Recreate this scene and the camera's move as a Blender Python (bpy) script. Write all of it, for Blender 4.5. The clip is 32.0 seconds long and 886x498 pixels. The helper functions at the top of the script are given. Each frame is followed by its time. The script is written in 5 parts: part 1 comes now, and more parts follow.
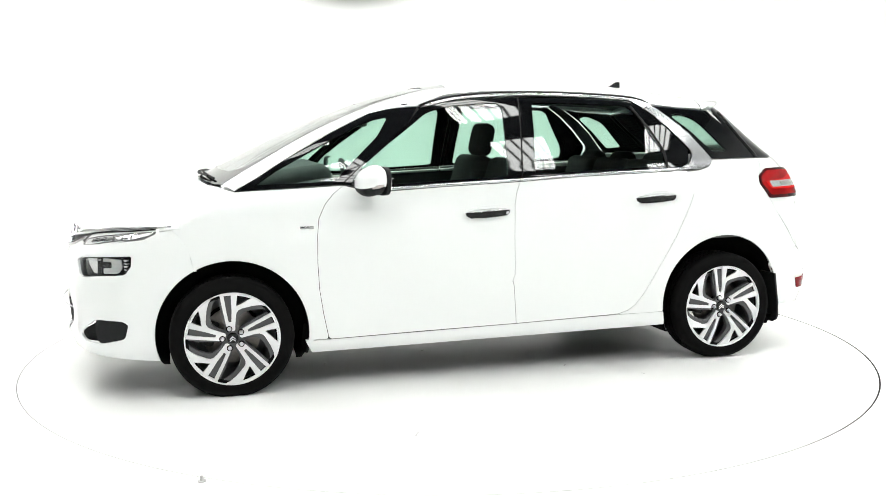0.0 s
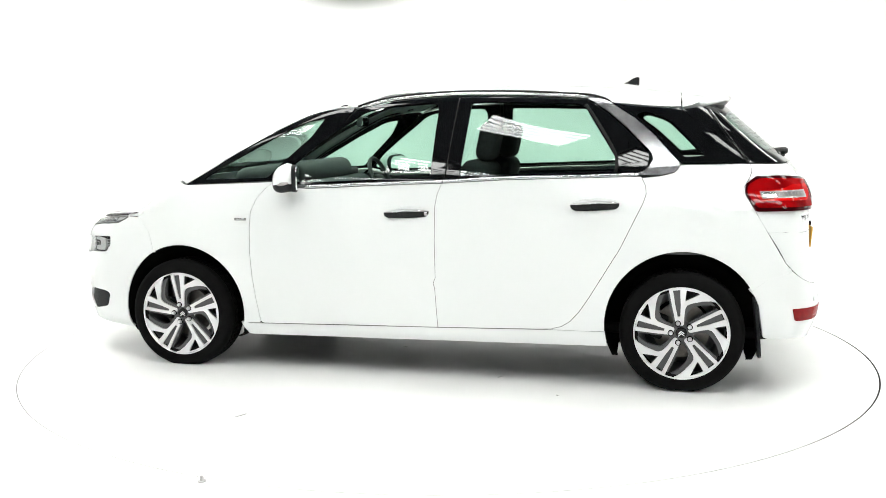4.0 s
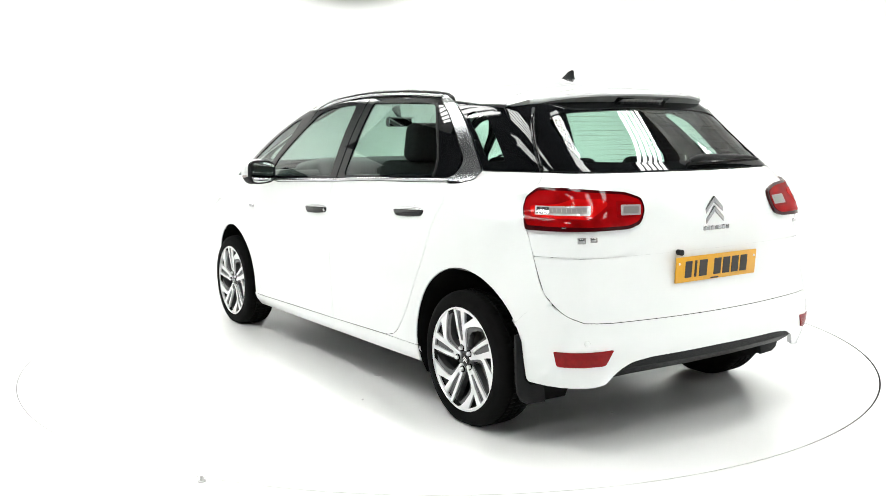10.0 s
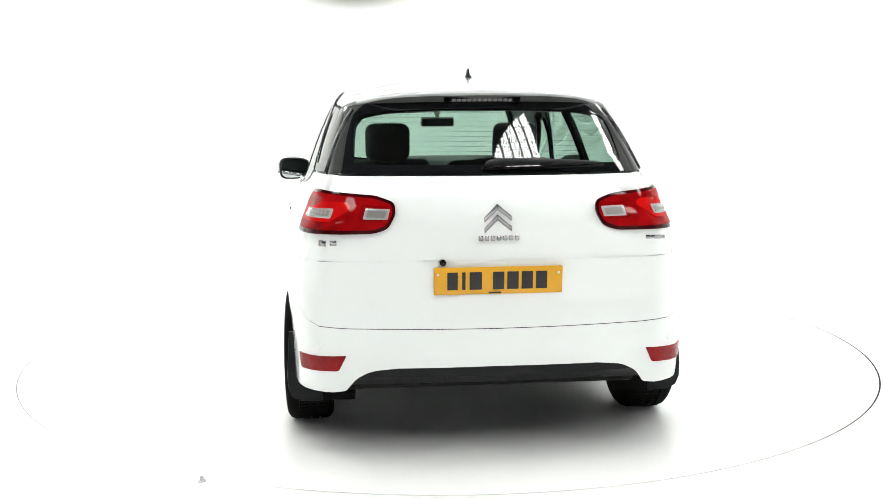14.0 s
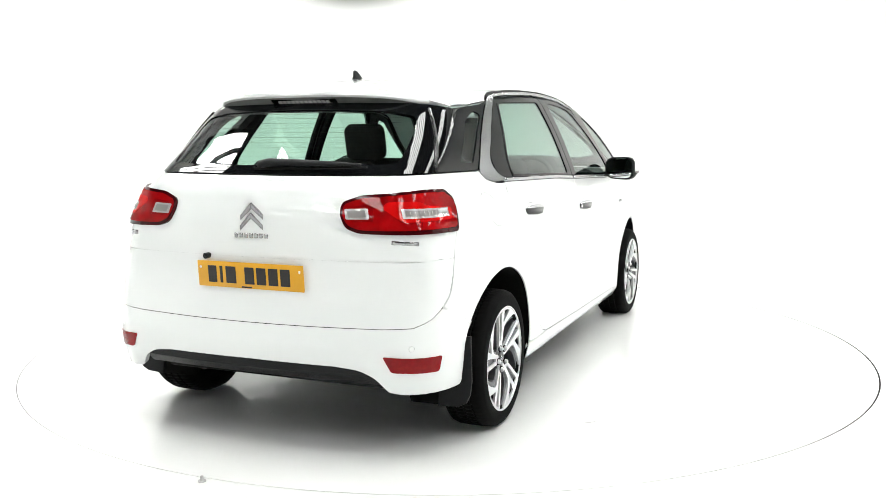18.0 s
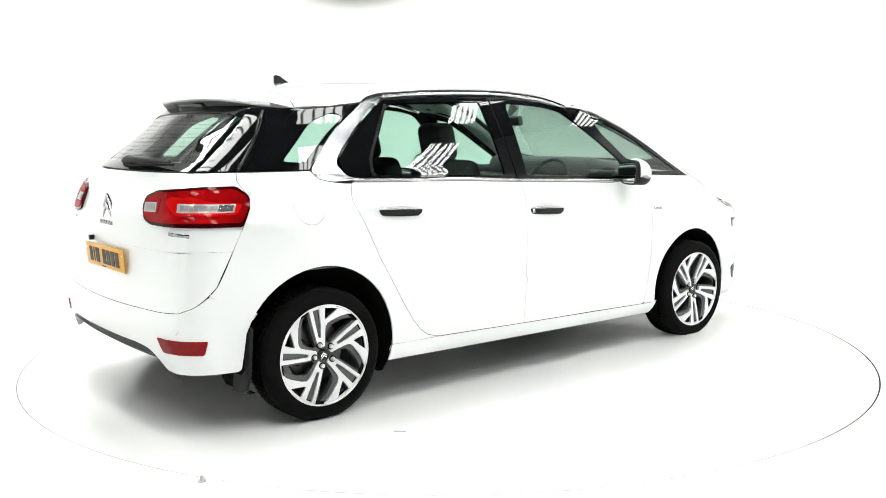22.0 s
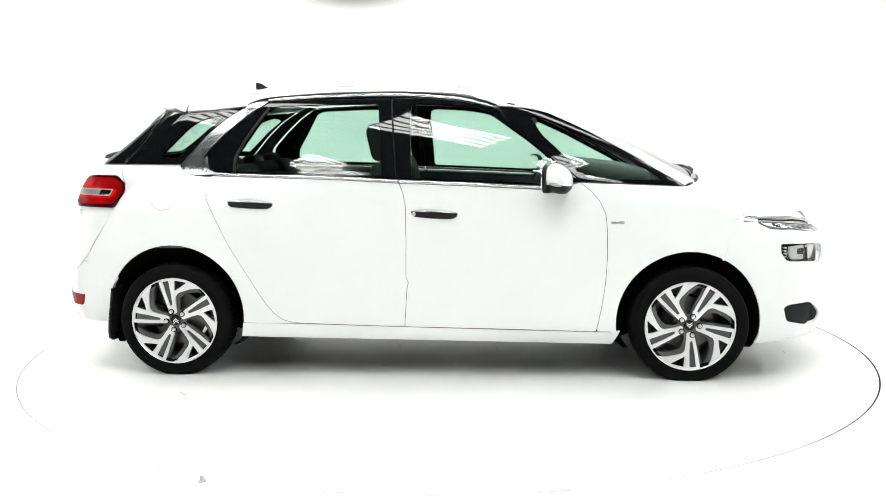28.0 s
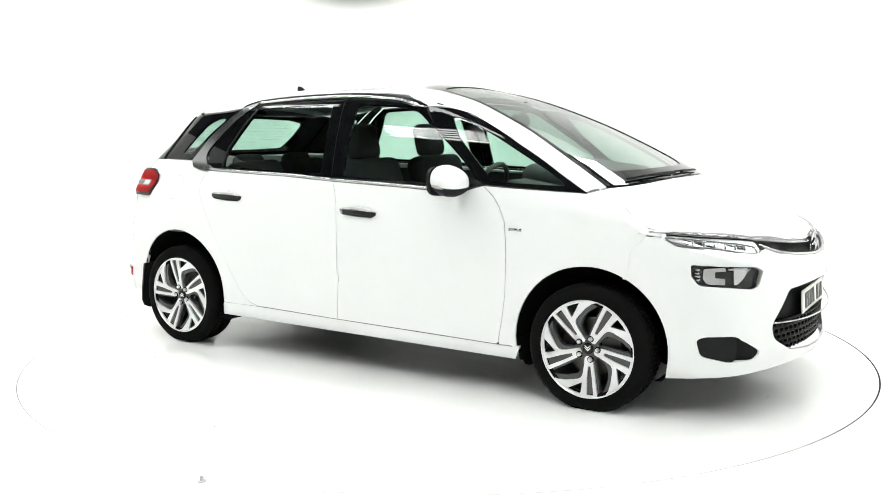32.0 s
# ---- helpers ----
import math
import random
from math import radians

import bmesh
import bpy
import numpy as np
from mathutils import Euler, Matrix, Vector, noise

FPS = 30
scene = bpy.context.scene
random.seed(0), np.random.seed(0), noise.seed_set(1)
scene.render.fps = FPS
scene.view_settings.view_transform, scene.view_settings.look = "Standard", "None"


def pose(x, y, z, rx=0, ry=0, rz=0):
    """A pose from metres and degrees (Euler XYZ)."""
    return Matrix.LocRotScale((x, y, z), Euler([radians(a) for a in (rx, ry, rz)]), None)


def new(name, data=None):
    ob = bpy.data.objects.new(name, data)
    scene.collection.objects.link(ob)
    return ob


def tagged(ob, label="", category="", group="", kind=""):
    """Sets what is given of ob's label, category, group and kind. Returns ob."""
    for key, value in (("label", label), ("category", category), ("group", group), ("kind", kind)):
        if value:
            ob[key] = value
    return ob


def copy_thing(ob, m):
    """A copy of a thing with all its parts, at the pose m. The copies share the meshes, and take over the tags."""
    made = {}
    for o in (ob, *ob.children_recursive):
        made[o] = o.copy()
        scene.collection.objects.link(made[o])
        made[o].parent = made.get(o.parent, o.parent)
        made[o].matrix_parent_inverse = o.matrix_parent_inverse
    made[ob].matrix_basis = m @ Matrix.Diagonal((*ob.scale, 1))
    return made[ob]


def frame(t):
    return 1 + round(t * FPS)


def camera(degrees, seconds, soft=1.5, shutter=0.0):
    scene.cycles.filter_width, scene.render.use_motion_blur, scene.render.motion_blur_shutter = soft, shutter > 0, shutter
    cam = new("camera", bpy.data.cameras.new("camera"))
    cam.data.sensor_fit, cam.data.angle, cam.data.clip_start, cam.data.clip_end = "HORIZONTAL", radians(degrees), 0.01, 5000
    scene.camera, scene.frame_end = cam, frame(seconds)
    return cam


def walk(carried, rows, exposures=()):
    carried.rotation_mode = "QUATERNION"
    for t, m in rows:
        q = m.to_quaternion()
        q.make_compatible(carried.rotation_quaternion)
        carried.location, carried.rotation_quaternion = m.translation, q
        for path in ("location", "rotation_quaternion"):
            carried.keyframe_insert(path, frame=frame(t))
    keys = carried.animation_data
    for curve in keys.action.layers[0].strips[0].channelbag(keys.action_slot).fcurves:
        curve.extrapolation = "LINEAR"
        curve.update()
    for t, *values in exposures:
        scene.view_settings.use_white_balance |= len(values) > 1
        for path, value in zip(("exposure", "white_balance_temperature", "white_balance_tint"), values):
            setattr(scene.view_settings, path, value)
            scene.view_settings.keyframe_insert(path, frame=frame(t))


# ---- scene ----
from mathutils import geometry

cam = camera(51.39, 32.0, soft=0.8)
EYE = (0.0, -5.740, 1.342)
VIEW = Matrix.Translation(EYE) @ Euler((radians(90 - 7.4875), 0, radians(0.1434))).to_matrix().to_4x4() @ pose(0, 0, 0, 0, 0, -0.397)
walk(cam, [(0.0, VIEW), (32.0, VIEW)])

# the table turns clockwise at an even pace
TURN_START, TURN_RATE = 194.94, -7.0925
CAR_SET = (-0.0388, -0.0036)
TABLE_RADIUS = 2.492

# ---- light ----
world = bpy.data.worlds.new("hall")
scene.world = world
world.use_nodes = True
world.node_tree.nodes["Background"].inputs[0].default_value = (0.6, 0.65, 0.7, 1)
world.node_tree.nodes["Background"].inputs[1].default_value = 0.02
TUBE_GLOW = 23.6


# ---- materials ----
def mat(name, color, rough=0.5, metal=0.0, coat=0.0, noise_scale=0.0, noise_amount=0.0, bump=0.0, bump_scale=200.0, rough_var=0.0, spec=0.5):
    m = bpy.data.materials.new(name)
    m.use_nodes = True
    nt = m.node_tree
    b = nt.nodes["Principled BSDF"]
    b.inputs["Base Color"].default_value = (*color, 1)
    b.inputs["Roughness"].default_value = rough
    b.inputs["Metallic"].default_value = metal
    b.inputs["Coat Weight"].default_value = coat
    b.inputs["Coat Roughness"].default_value = 0.03
    b.inputs["Specular IOR Level"].default_value = spec
    tc = nt.nodes.new("ShaderNodeTexCoord")
    if noise_amount:
        n = nt.nodes.new("ShaderNodeTexNoise")
        n.inputs["Scale"].default_value = noise_scale
        n.inputs["Detail"].default_value = 6
        nt.links.new(tc.outputs["Object"], n.inputs["Vector"])
        mix = nt.nodes.new("ShaderNodeMix")
        mix.data_type = "RGBA"
        mix.inputs[6].default_value = (*[c * (1 - noise_amount) for c in color], 1)
        mix.inputs[7].default_value = (*[min(1, c * (1 + noise_amount)) for c in color], 1)
        nt.links.new(n.outputs["Fac"], mix.inputs[0])
        nt.links.new(mix.outputs[2], b.inputs["Base Color"])
        if rough_var:
            mr = nt.nodes.new("ShaderNodeMapRange")
            mr.inputs[3].default_value, mr.inputs[4].default_value = rough - rough_var, rough + rough_var
            nt.links.new(n.outputs["Fac"], mr.inputs[0])
            nt.links.new(mr.outputs[0], b.inputs["Roughness"])
    if bump:
        n2 = nt.nodes.new("ShaderNodeTexNoise")
        n2.inputs["Scale"].default_value = bump_scale
        nt.links.new(tc.outputs["Object"], n2.inputs["Vector"])
        bp = nt.nodes.new("ShaderNodeBump")
        bp.inputs["Strength"].default_value = bump
        bp.inputs["Distance"].default_value = 0.002
        nt.links.new(n2.outputs["Fac"], bp.inputs["Height"])
        nt.links.new(bp.outputs[0], b.inputs["Normal"])
    return m


def glass_mat(name, tint, still=0.05, power=3.6):
    m = bpy.data.materials.new(name)
    m.use_nodes = True
    nt = m.node_tree
    nt.nodes.remove(nt.nodes["Principled BSDF"])
    tr = nt.nodes.new("ShaderNodeBsdfTransparent")
    tr.inputs[0].default_value = (*tint, 1)
    gl = nt.nodes.new("ShaderNodeBsdfGlossy")
    gl.inputs["Roughness"].default_value = 0.0
    lw = nt.nodes.new("ShaderNodeLayerWeight")
    lw.inputs[0].default_value = 0.5
    pw = nt.nodes.new("ShaderNodeMath")
    pw.operation = "POWER"
    pw.inputs[1].default_value = power
    fr = nt.nodes.new("ShaderNodeMath")
    fr.operation = "MULTIPLY_ADD"
    fr.inputs[1].default_value, fr.inputs[2].default_value = 0.93, still
    nt.links.new(lw.outputs["Facing"], pw.inputs[0])
    nt.links.new(pw.outputs[0], fr.inputs[0])
    mx = nt.nodes.new("ShaderNodeMixShader")
    nt.links.new(fr.outputs[0], mx.inputs[0])
    nt.links.new(tr.outputs[0], mx.inputs[1])
    nt.links.new(gl.outputs[0], mx.inputs[2])
    nt.links.new(mx.outputs[0], nt.nodes["Material Output"].inputs[0])
    return m


def glow_mat(name, color, strength):
    m = bpy.data.materials.new(name)
    m.use_nodes = True
    b = m.node_tree.nodes["Principled BSDF"]
    b.inputs["Base Color"].default_value = (0.8, 0.8, 0.8, 1)
    b.inputs["Emission Color"].default_value = (*color, 1)
    b.inputs["Emission Strength"].default_value = strength
    return m


PAINT = mat("white_car_paint", (0.755, 0.772, 0.768), 0.22, coat=1.0, noise_scale=3.0, noise_amount=0.015, rough_var=0.03)
BLACK_GLOSS = mat("black_gloss_trim", (0.004, 0.0045, 0.005), 0.03, noise_scale=8, noise_amount=0.3, spec=0.3)
BLACK_PLASTIC = mat("grained_black_plastic", (0.010, 0.0105, 0.011), 0.5, noise_scale=30, noise_amount=0.25, bump=0.25, bump_scale=900, spec=0.15)
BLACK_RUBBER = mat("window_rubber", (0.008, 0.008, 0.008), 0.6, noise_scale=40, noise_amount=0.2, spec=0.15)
CHROME = mat("chrome", (0.80, 0.80, 0.81), 0.09, 1.0, noise_scale=6, noise_amount=0.04, rough_var=0.03)
SATIN = mat("satin_chrome", (0.55, 0.55, 0.56), 0.24, 1.0, noise_scale=12, noise_amount=0.06, rough_var=0.04)
TYRE = mat("tyre_rubber", (0.004, 0.004, 0.004), 0.8, noise_scale=25, noise_amount=0.3, bump=0.3, bump_scale=350, spec=0.06)
ALLOY = mat("machined_alloy", (0.71, 0.71, 0.72), 0.36, 0.7, noise_scale=500, noise_amount=0.02, rough_var=0.02)
ALLOY_GREY = mat("grey_painted_alloy", (0.085, 0.085, 0.088), 0.38, 0.4, spec=0.3, noise_scale=30, noise_amount=0.12, rough_var=0.05)
BRAKE = mat("brake_steel", (0.16, 0.15, 0.14), 0.5, 0.9, noise_scale=70, noise_amount=0.25)
DARK_METAL = mat("dark_underside_metal", (0.015, 0.015, 0.015), 0.8, noise_scale=12, noise_amount=0.4, bump=0.2, spec=0.1)
LINER = mat("wheel_arch_felt", (0.006, 0.006, 0.006), 0.9, noise_scale=50, noise_amount=0.3, bump=0.3, spec=0.03)
GLASS = glass_mat("green_tinted_glass", (0.63, 0.80, 0.72))
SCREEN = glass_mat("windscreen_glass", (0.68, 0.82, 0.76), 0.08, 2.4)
CLEAR = glass_mat("clear_lamp_cover", (0.93, 0.94, 0.94), 0.025, 5.0)
RED_LENS = mat("red_lamp_lens", (0.25, 0.002, 0.003), 0.5, coat=0.35, noise_scale=9, noise_amount=0.8, spec=0.0)
RED_DARK = mat("dark_red_lamp_border", (0.035, 0.001, 0.002), 0.06, noise_scale=14, noise_amount=0.3, spec=0.2)
RED_MID = mat("red_lamp_reflector", (0.20, 0.002, 0.003), 0.5, coat=0.35, spec=0.0, bump=0.5, bump_scale=500)
LENS_WHITE = mat("clear_lamp_segment", (0.40, 0.36, 0.355), 0.15, 0.2, coat=0.4, bump=0.4, bump_scale=400)
REFLECTOR = mat("red_reflector", (0.22, 0.006, 0.008), 0.25, coat=0.05, noise_scale=60, noise_amount=0.3, bump=0.5, bump_scale=600, spec=0.15)
SPOILER_DARK = mat("dark_grey_trim", (0.15, 0.152, 0.15), 0.4, noise_scale=20, noise_amount=0.15, spec=0.2)
LENS_RIB = mat("lamp_rib_grey", (0.17, 0.155, 0.15), 0.3, 0.2)
NOSE_CHROME = mat("shaded_chrome", (0.42, 0.42, 0.43), 0.16, 1.0, noise_scale=12, noise_amount=0.06, rough_var=0.04)
RED_BRIGHT = mat("bright_red_lamp_core", (0.46, 0.004, 0.004), 0.5, coat=0.35, spec=0.0, noise_scale=10, noise_amount=0.3, bump=0.3, bump_scale=300)
BADGE = mat("badge_chrome", (0.34, 0.34, 0.35), 0.14, 1.0, noise_scale=12, noise_amount=0.06)
BLADE = mat("dark_satin_chrome", (0.36, 0.365, 0.375), 0.22, 1.0, noise_scale=10, noise_amount=0.08, rough_var=0.05)
DAY_LENS = mat("pale_day_light", (0.40, 0.41, 0.42), 0.22, 0.5, coat=0.1, noise_scale=120, noise_amount=0.25, bump=0.4, bump_scale=300)
LAMP_MATT = mat("satin_lamp_ring", (0.50, 0.50, 0.50), 0.4, 0.35, noise_scale=20, noise_amount=0.08, spec=0.4)
LAMP_SILVER = mat("lamp_bowl_silver", (0.62, 0.62, 0.63), 0.16, 1.0, noise_scale=15, noise_amount=0.1)
PLATE_YELLOW = mat("yellow_plate", (0.66, 0.33, 0.012), 0.35, noise_scale=40, noise_amount=0.05)
PLATE_WHITE = mat("white_plate", (0.72, 0.72, 0.70), 0.35, noise_scale=40, noise_amount=0.04)
PLATE_INK = mat("plate_ink", (0.012, 0.010, 0.010), 0.5)
SEAT = mat("dark_seat_cloth", (0.036, 0.038, 0.039), 0.85, noise_scale=60, noise_amount=0.35, bump=0.5, bump_scale=700, spec=0.2)
TRIM_DARK = mat("dark_cabin_plastic", (0.062, 0.066, 0.066), 0.6, noise_scale=25, noise_amount=0.2, bump=0.2, bump_scale=800)
TRIM_GREY = mat("grey_headlining", (0.22, 0.23, 0.22), 0.9, noise_scale=60, noise_amount=0.1, bump=0.2)
MIRROR = mat("mirror_glass", (0.90, 0.93, 0.92), 0.01, 1.0)
JOINT_SHADE = mat("grey_joint_rubber", (0.13, 0.13, 0.13), 0.7, noise_scale=40, noise_amount=0.2, spec=0.2)


# ---- mesh helpers ----
def mesh_of(name, verts, faces, m=None, smooth=True, normals=None):
    me = bpy.data.meshes.new(name)
    me.from_pydata([tuple(map(float, v)) for v in verts], [], [tuple(int(i) for i in f) for f in faces])
    me.update()
    if smooth:
        me.polygons.foreach_set("use_smooth", [True] * len(me.polygons))
    if normals is not None:
        me.normals_split_custom_set_from_vertices([tuple(map(float, n)) for n in normals])
    if m:
        me.materials.append(m)
    return me


def part(name, data, material, parent, label="", at=None):
    """Links a bmesh or a mesh as one object under a thing or a part."""
    if isinstance(data, bmesh.types.BMesh):
        me = bpy.data.meshes.new(name)
        data.to_mesh(me)
        data.free()
        data = me
    if material and not data.materials:
        data.materials.append(material)
    ob = new(name, data)
    ob.parent = parent
    if at is not None:
        ob.matrix_basis = at
    if label:
        tagged(ob, label)
    return ob


def smooth_bm(bm, angle=40):
    for f in bm.faces:
        f.smooth = True
    for e in bm.edges:
        if len(e.link_faces) == 2 and e.calc_face_angle(0) > radians(angle):
            e.smooth = False
    return bm


def box(sx, sy, sz, at=(0, 0, 0), bevel=0.0, seg=3, rot=(0, 0, 0), bm=None):
    b = bmesh.new()
    bmesh.ops.create_cube(b, size=1)
    bmesh.ops.scale(b, vec=(sx, sy, sz), verts=b.verts)
    if bevel:
        bmesh.ops.bevel(b, geom=list(b.edges), offset=bevel, segments=seg, profile=0.5, affect="EDGES")
    b.transform(pose(*at, *rot))
    smooth_bm(b)
    return join(bm, b)


def join(bm, b):
    if bm is None:
        return b
    me = bpy.data.meshes.new("joined")
    b.to_mesh(me)
    b.free()
    bm.from_mesh(me)
    bpy.data.meshes.remove(me)
    return bm


def lathe(profile, segments=64, axis="y", closed=False, wobble=None):
    """Turns a profile of (radius, along) about an axis."""
    vs, fs = [], []
    n = len(profile)
    for i in range(segments):
        a = 2 * math.pi * i / segments
        for j, (r, h) in enumerate(profile):
            if wobble:
                r, h = wobble(i, j, r, h)
            c, s = r * math.cos(a), r * math.sin(a)
            vs.append((c, h, s) if axis == "y" else ((c, s, h) if axis == "z" else (h, c, s)))
    for i in range(segments):
        k = (i + 1) % segments
        for j in range(n if closed else n - 1):
            l = (j + 1) % n
            fs.append((i * n + j, i * n + l, k * n + l, k * n + j))
    b = bmesh.new()
    bv = [b.verts.new(v) for v in vs]
    for f in fs:
        b.faces.new([bv[i] for i in f])
    bmesh.ops.recalc_face_normals(b, faces=b.faces)
    return smooth_bm(b, 35)


def tube(points, radius, sides=8, bm=None, flat=1.0):
    """A bent bar through points."""
    pts = [Vector(p) for p in points]
    rings = []
    b = bmesh.new()
    for i, p in enumerate(pts):
        d = (pts[min(i + 1, len(pts) - 1)] - pts[max(i - 1, 0)]).normalized()
        ref = Vector((0, 0, 1)) if abs(d.z) < 0.9 else Vector((1, 0, 0))
        u = d.cross(ref).normalized()
        w = u.cross(d)
        r = radius[i] if isinstance(radius, (list, tuple)) else radius
        rings.append([b.verts.new(p + (u * math.cos(a) + w * math.sin(a) * flat) * r) for a in [2 * math.pi * k / sides for k in range(sides)]])
    for r0, r1 in zip(rings, rings[1:]):
        for k in range(sides):
            b.faces.new((r0[k], r0[(k + 1) % sides], r1[(k + 1) % sides], r1[k]))
    b.faces.new(rings[0][::-1])
    b.faces.new(rings[-1])
    bmesh.ops.recalc_face_normals(b, faces=b.faces)
    smooth_bm(b, 50)
    return join(bm, b)


def plate2d(loops, depth, lift=None, bevel=0.0):
    """A flat piece cut to the loops (the first is the outline, the others are holes), in x and z, its front at y = 0, its back at y = -depth."""
    verts2 = [p for l in loops for p in l]
    tris = geometry.tessellate_polygon([[Vector((p[0], p[1], 0)) for p in l] for l in loops])
    n = len(verts2)
    b = bmesh.new()
    f_ = lift or (lambda x, z: 0.0)
    front = [b.verts.new((x, f_(x, z), z)) for x, z in verts2]
    back = [b.verts.new((x, f_(x, z) - depth, z)) for x, z in verts2]
    for t in tris:
        for vs in ([front[i] for i in t], [back[i] for i in t][::-1]):
            try:
                b.faces.new(vs)
            except ValueError:
                pass
    k = 0
    for l in loops:
        for i in range(len(l)):
            a, c = k + i, k + (i + 1) % len(l)
            b.faces.new((front[a], back[a], back[c], front[c]))
        k += len(l)
    bmesh.ops.recalc_face_normals(b, faces=b.faces)
    if bevel:
        es = [e for e in b.edges if len(e.link_faces) == 2 and e.calc_face_angle(0) > 0.9 and all(v in front for v in e.verts)]
        bmesh.ops.bevel(b, geom=es, offset=bevel, segments=2, profile=0.6, affect="EDGES", clamp_overlap=True)
    return smooth_bm(b, 30)


# ---- body form ----
def curve(keys):
    xs = np.array(keys[0::2], float)
    ys = np.array(keys[1::2], float)
    d = np.diff(ys) / np.diff(xs)
    m = np.zeros(len(xs))
    m[0], m[-1] = d[0], d[-1]
    for i in range(1, len(xs) - 1):
        m[i] = 0 if d[i - 1] * d[i] <= 0 else 2 * d[i - 1] * d[i] / (d[i - 1] + d[i])
    def f(x):
        x = np.asarray(x, float)
        i = np.clip(np.searchsorted(xs, x) - 1, 0, len(xs) - 2)
        h = xs[i + 1] - xs[i]
        t = (x - xs[i]) / h
        tc = np.clip(t, 0, 1)
        v = ((1 + 2 * tc) * (1 - tc) ** 2 * ys[i] + tc * (1 - tc) ** 2 * h * m[i]
             + tc * tc * (3 - 2 * tc) * ys[i + 1] + tc * tc * (tc - 1) * h * m[i + 1])
        return v + np.where(t < 0, t * h * m[i], 0) + np.where(t > 1, (t - 1) * h * m[i + 1], 0)
    grid = np.linspace(xs[0] - 2, xs[-1] + 2, 4000)
    table = f(grid)
    return lambda x: np.interp(x, grid, table)

side_section = curve([.0, .74, .17, .835, .24, .874, .32, .882, .50, .886, .65, .892, .80, .891, .95, .884, 1.06, .866, 1.15, .836, 1.30, .776, 1.42, .717, 1.53, .655, 1.62, .59])
taper_low = curve([-2.2, -.16, -1.95, -.088, -1.75, -.045, -1.45, -.008, -1.1, 0, .9, 0, 1.2, -.002, 1.45, -.014, 1.7, -.035, 1.9, -.062, 2.2, -.13])
taper_high = curve([-2.0, -.20, -1.71, -.148, -1.36, -.083, -.9, -.03, -.3, 0, .3, 0, .8, -.012, 1.35, -.055, 1.8, -.11])
nose_bow = curve([.0, .30, .22, .34, .64, .34, .80, .28, 1.2, .28])
front_line = curve([.0, 2.11, .13, 2.18, .22, 2.25, .35, 2.278, .5, 2.283, .62, 2.276, .72, 2.248, .80, 2.205, .88, 2.15, 1.0, 2.03])
rear_line = curve([.0, 2.02, .25, 2.07, .36, 2.11, .46, 2.125, .55, 2.105, .66, 2.075, .80, 2.062, .95, 2.058, 1.06, 2.03, 1.13, 1.99, 1.16, 1.958, 1.20, 1.91, 1.45, 1.625, 1.6, 1.45])
rear_bow = curve([.3, .13, .9, .13, 1.1, .20, 1.3, .30, 1.5, .32])
top_line = curve([-2.1, 1.34, -1.75, 1.465, -1.5, 1.532, -1.1, 1.588, -.6, 1.608, -.1, 1.613, .2, 1.590, .45, 1.537, .8, 1.417, 1.2, 1.236, 1.5, 1.086, 1.57, 1.056, 1.66, 1.018, 1.8, .978, 2.0, .912, 2.15, .83, 2.3, .70])
crown = curve([-2, .2, -.3, .2, .2, .15, .45, .10, .9, .10, 1.2, .11, 1.5, .13, 1.66, .19, 1.8, .2, 2.3, .2])


def ramp(a, b, x):
    t = np.clip((x - a) / (b - a), 0, 1)
    return t * t * (3 - 2 * t)


def smax(a, b, k):
    h = np.maximum(k - np.abs(a - b), 0) / k
    return np.maximum(a, b) + h * h * k / 4


def half_width(x, z):
    tuck = .05 * ramp(-1.45, -1.76, x) * ramp(.66, .92, z) * (1 - ramp(.98, 1.10, z))
    return side_section(z) - tuck + taper_low(x) * (1 - ramp(.9, 1.15, z)) + taper_high(x) * ramp(.9, 1.15, z)


def form(p):
    """Below zero inside the body."""
    x, z = p[..., 0], p[..., 2]
    y = np.abs(p[..., 1])
    side = y - half_width(x, z)
    front = (x - (front_line(z) - nose_bow(z) * y * y)) * .9
    rear = (-x - (rear_line(z) - rear_bow(z) * y * y)) * np.where(z > 1.1, .75, .95)
    top = (z - (top_line(x) - crown(x) * y * y)) * .9
    ends = np.where(x > 0, smax(side, front, .16), smax(side, rear, .13))
    return smax(ends, top, .05)


def cast(o, d, far=1.6):
    """Where the rays from o along d enter the body."""
    lo, hi = np.zeros(len(o)), np.full(len(o), far)
    n = 26
    hit = np.full(len(o), far)
    done = np.zeros(len(o), bool)
    prev = np.zeros(len(o))
    for i in range(1, n + 1):
        s = far * i / n
        v = form(o + d * s) < 0
        new_hit = v & ~done
        lo = np.where(new_hit, far * (i - 1) / n, lo)
        hi = np.where(new_hit, s, hi)
        done |= v
    for _ in range(17):
        mid = (lo + hi) / 2
        v = form(o + d * mid[:, None]) < 0
        hi = np.where(v, mid, hi)
        lo = np.where(v, lo, mid)
    return o + d * hi[:, None], done


# ---- panels on the body form ----
# a place on the body: s x z (from the side), t x y (from above), r angle z (round the rear), f angle z (round the front)
ROUND = 0.95
AXIS = {"r": -1.1, "f": 1.2}


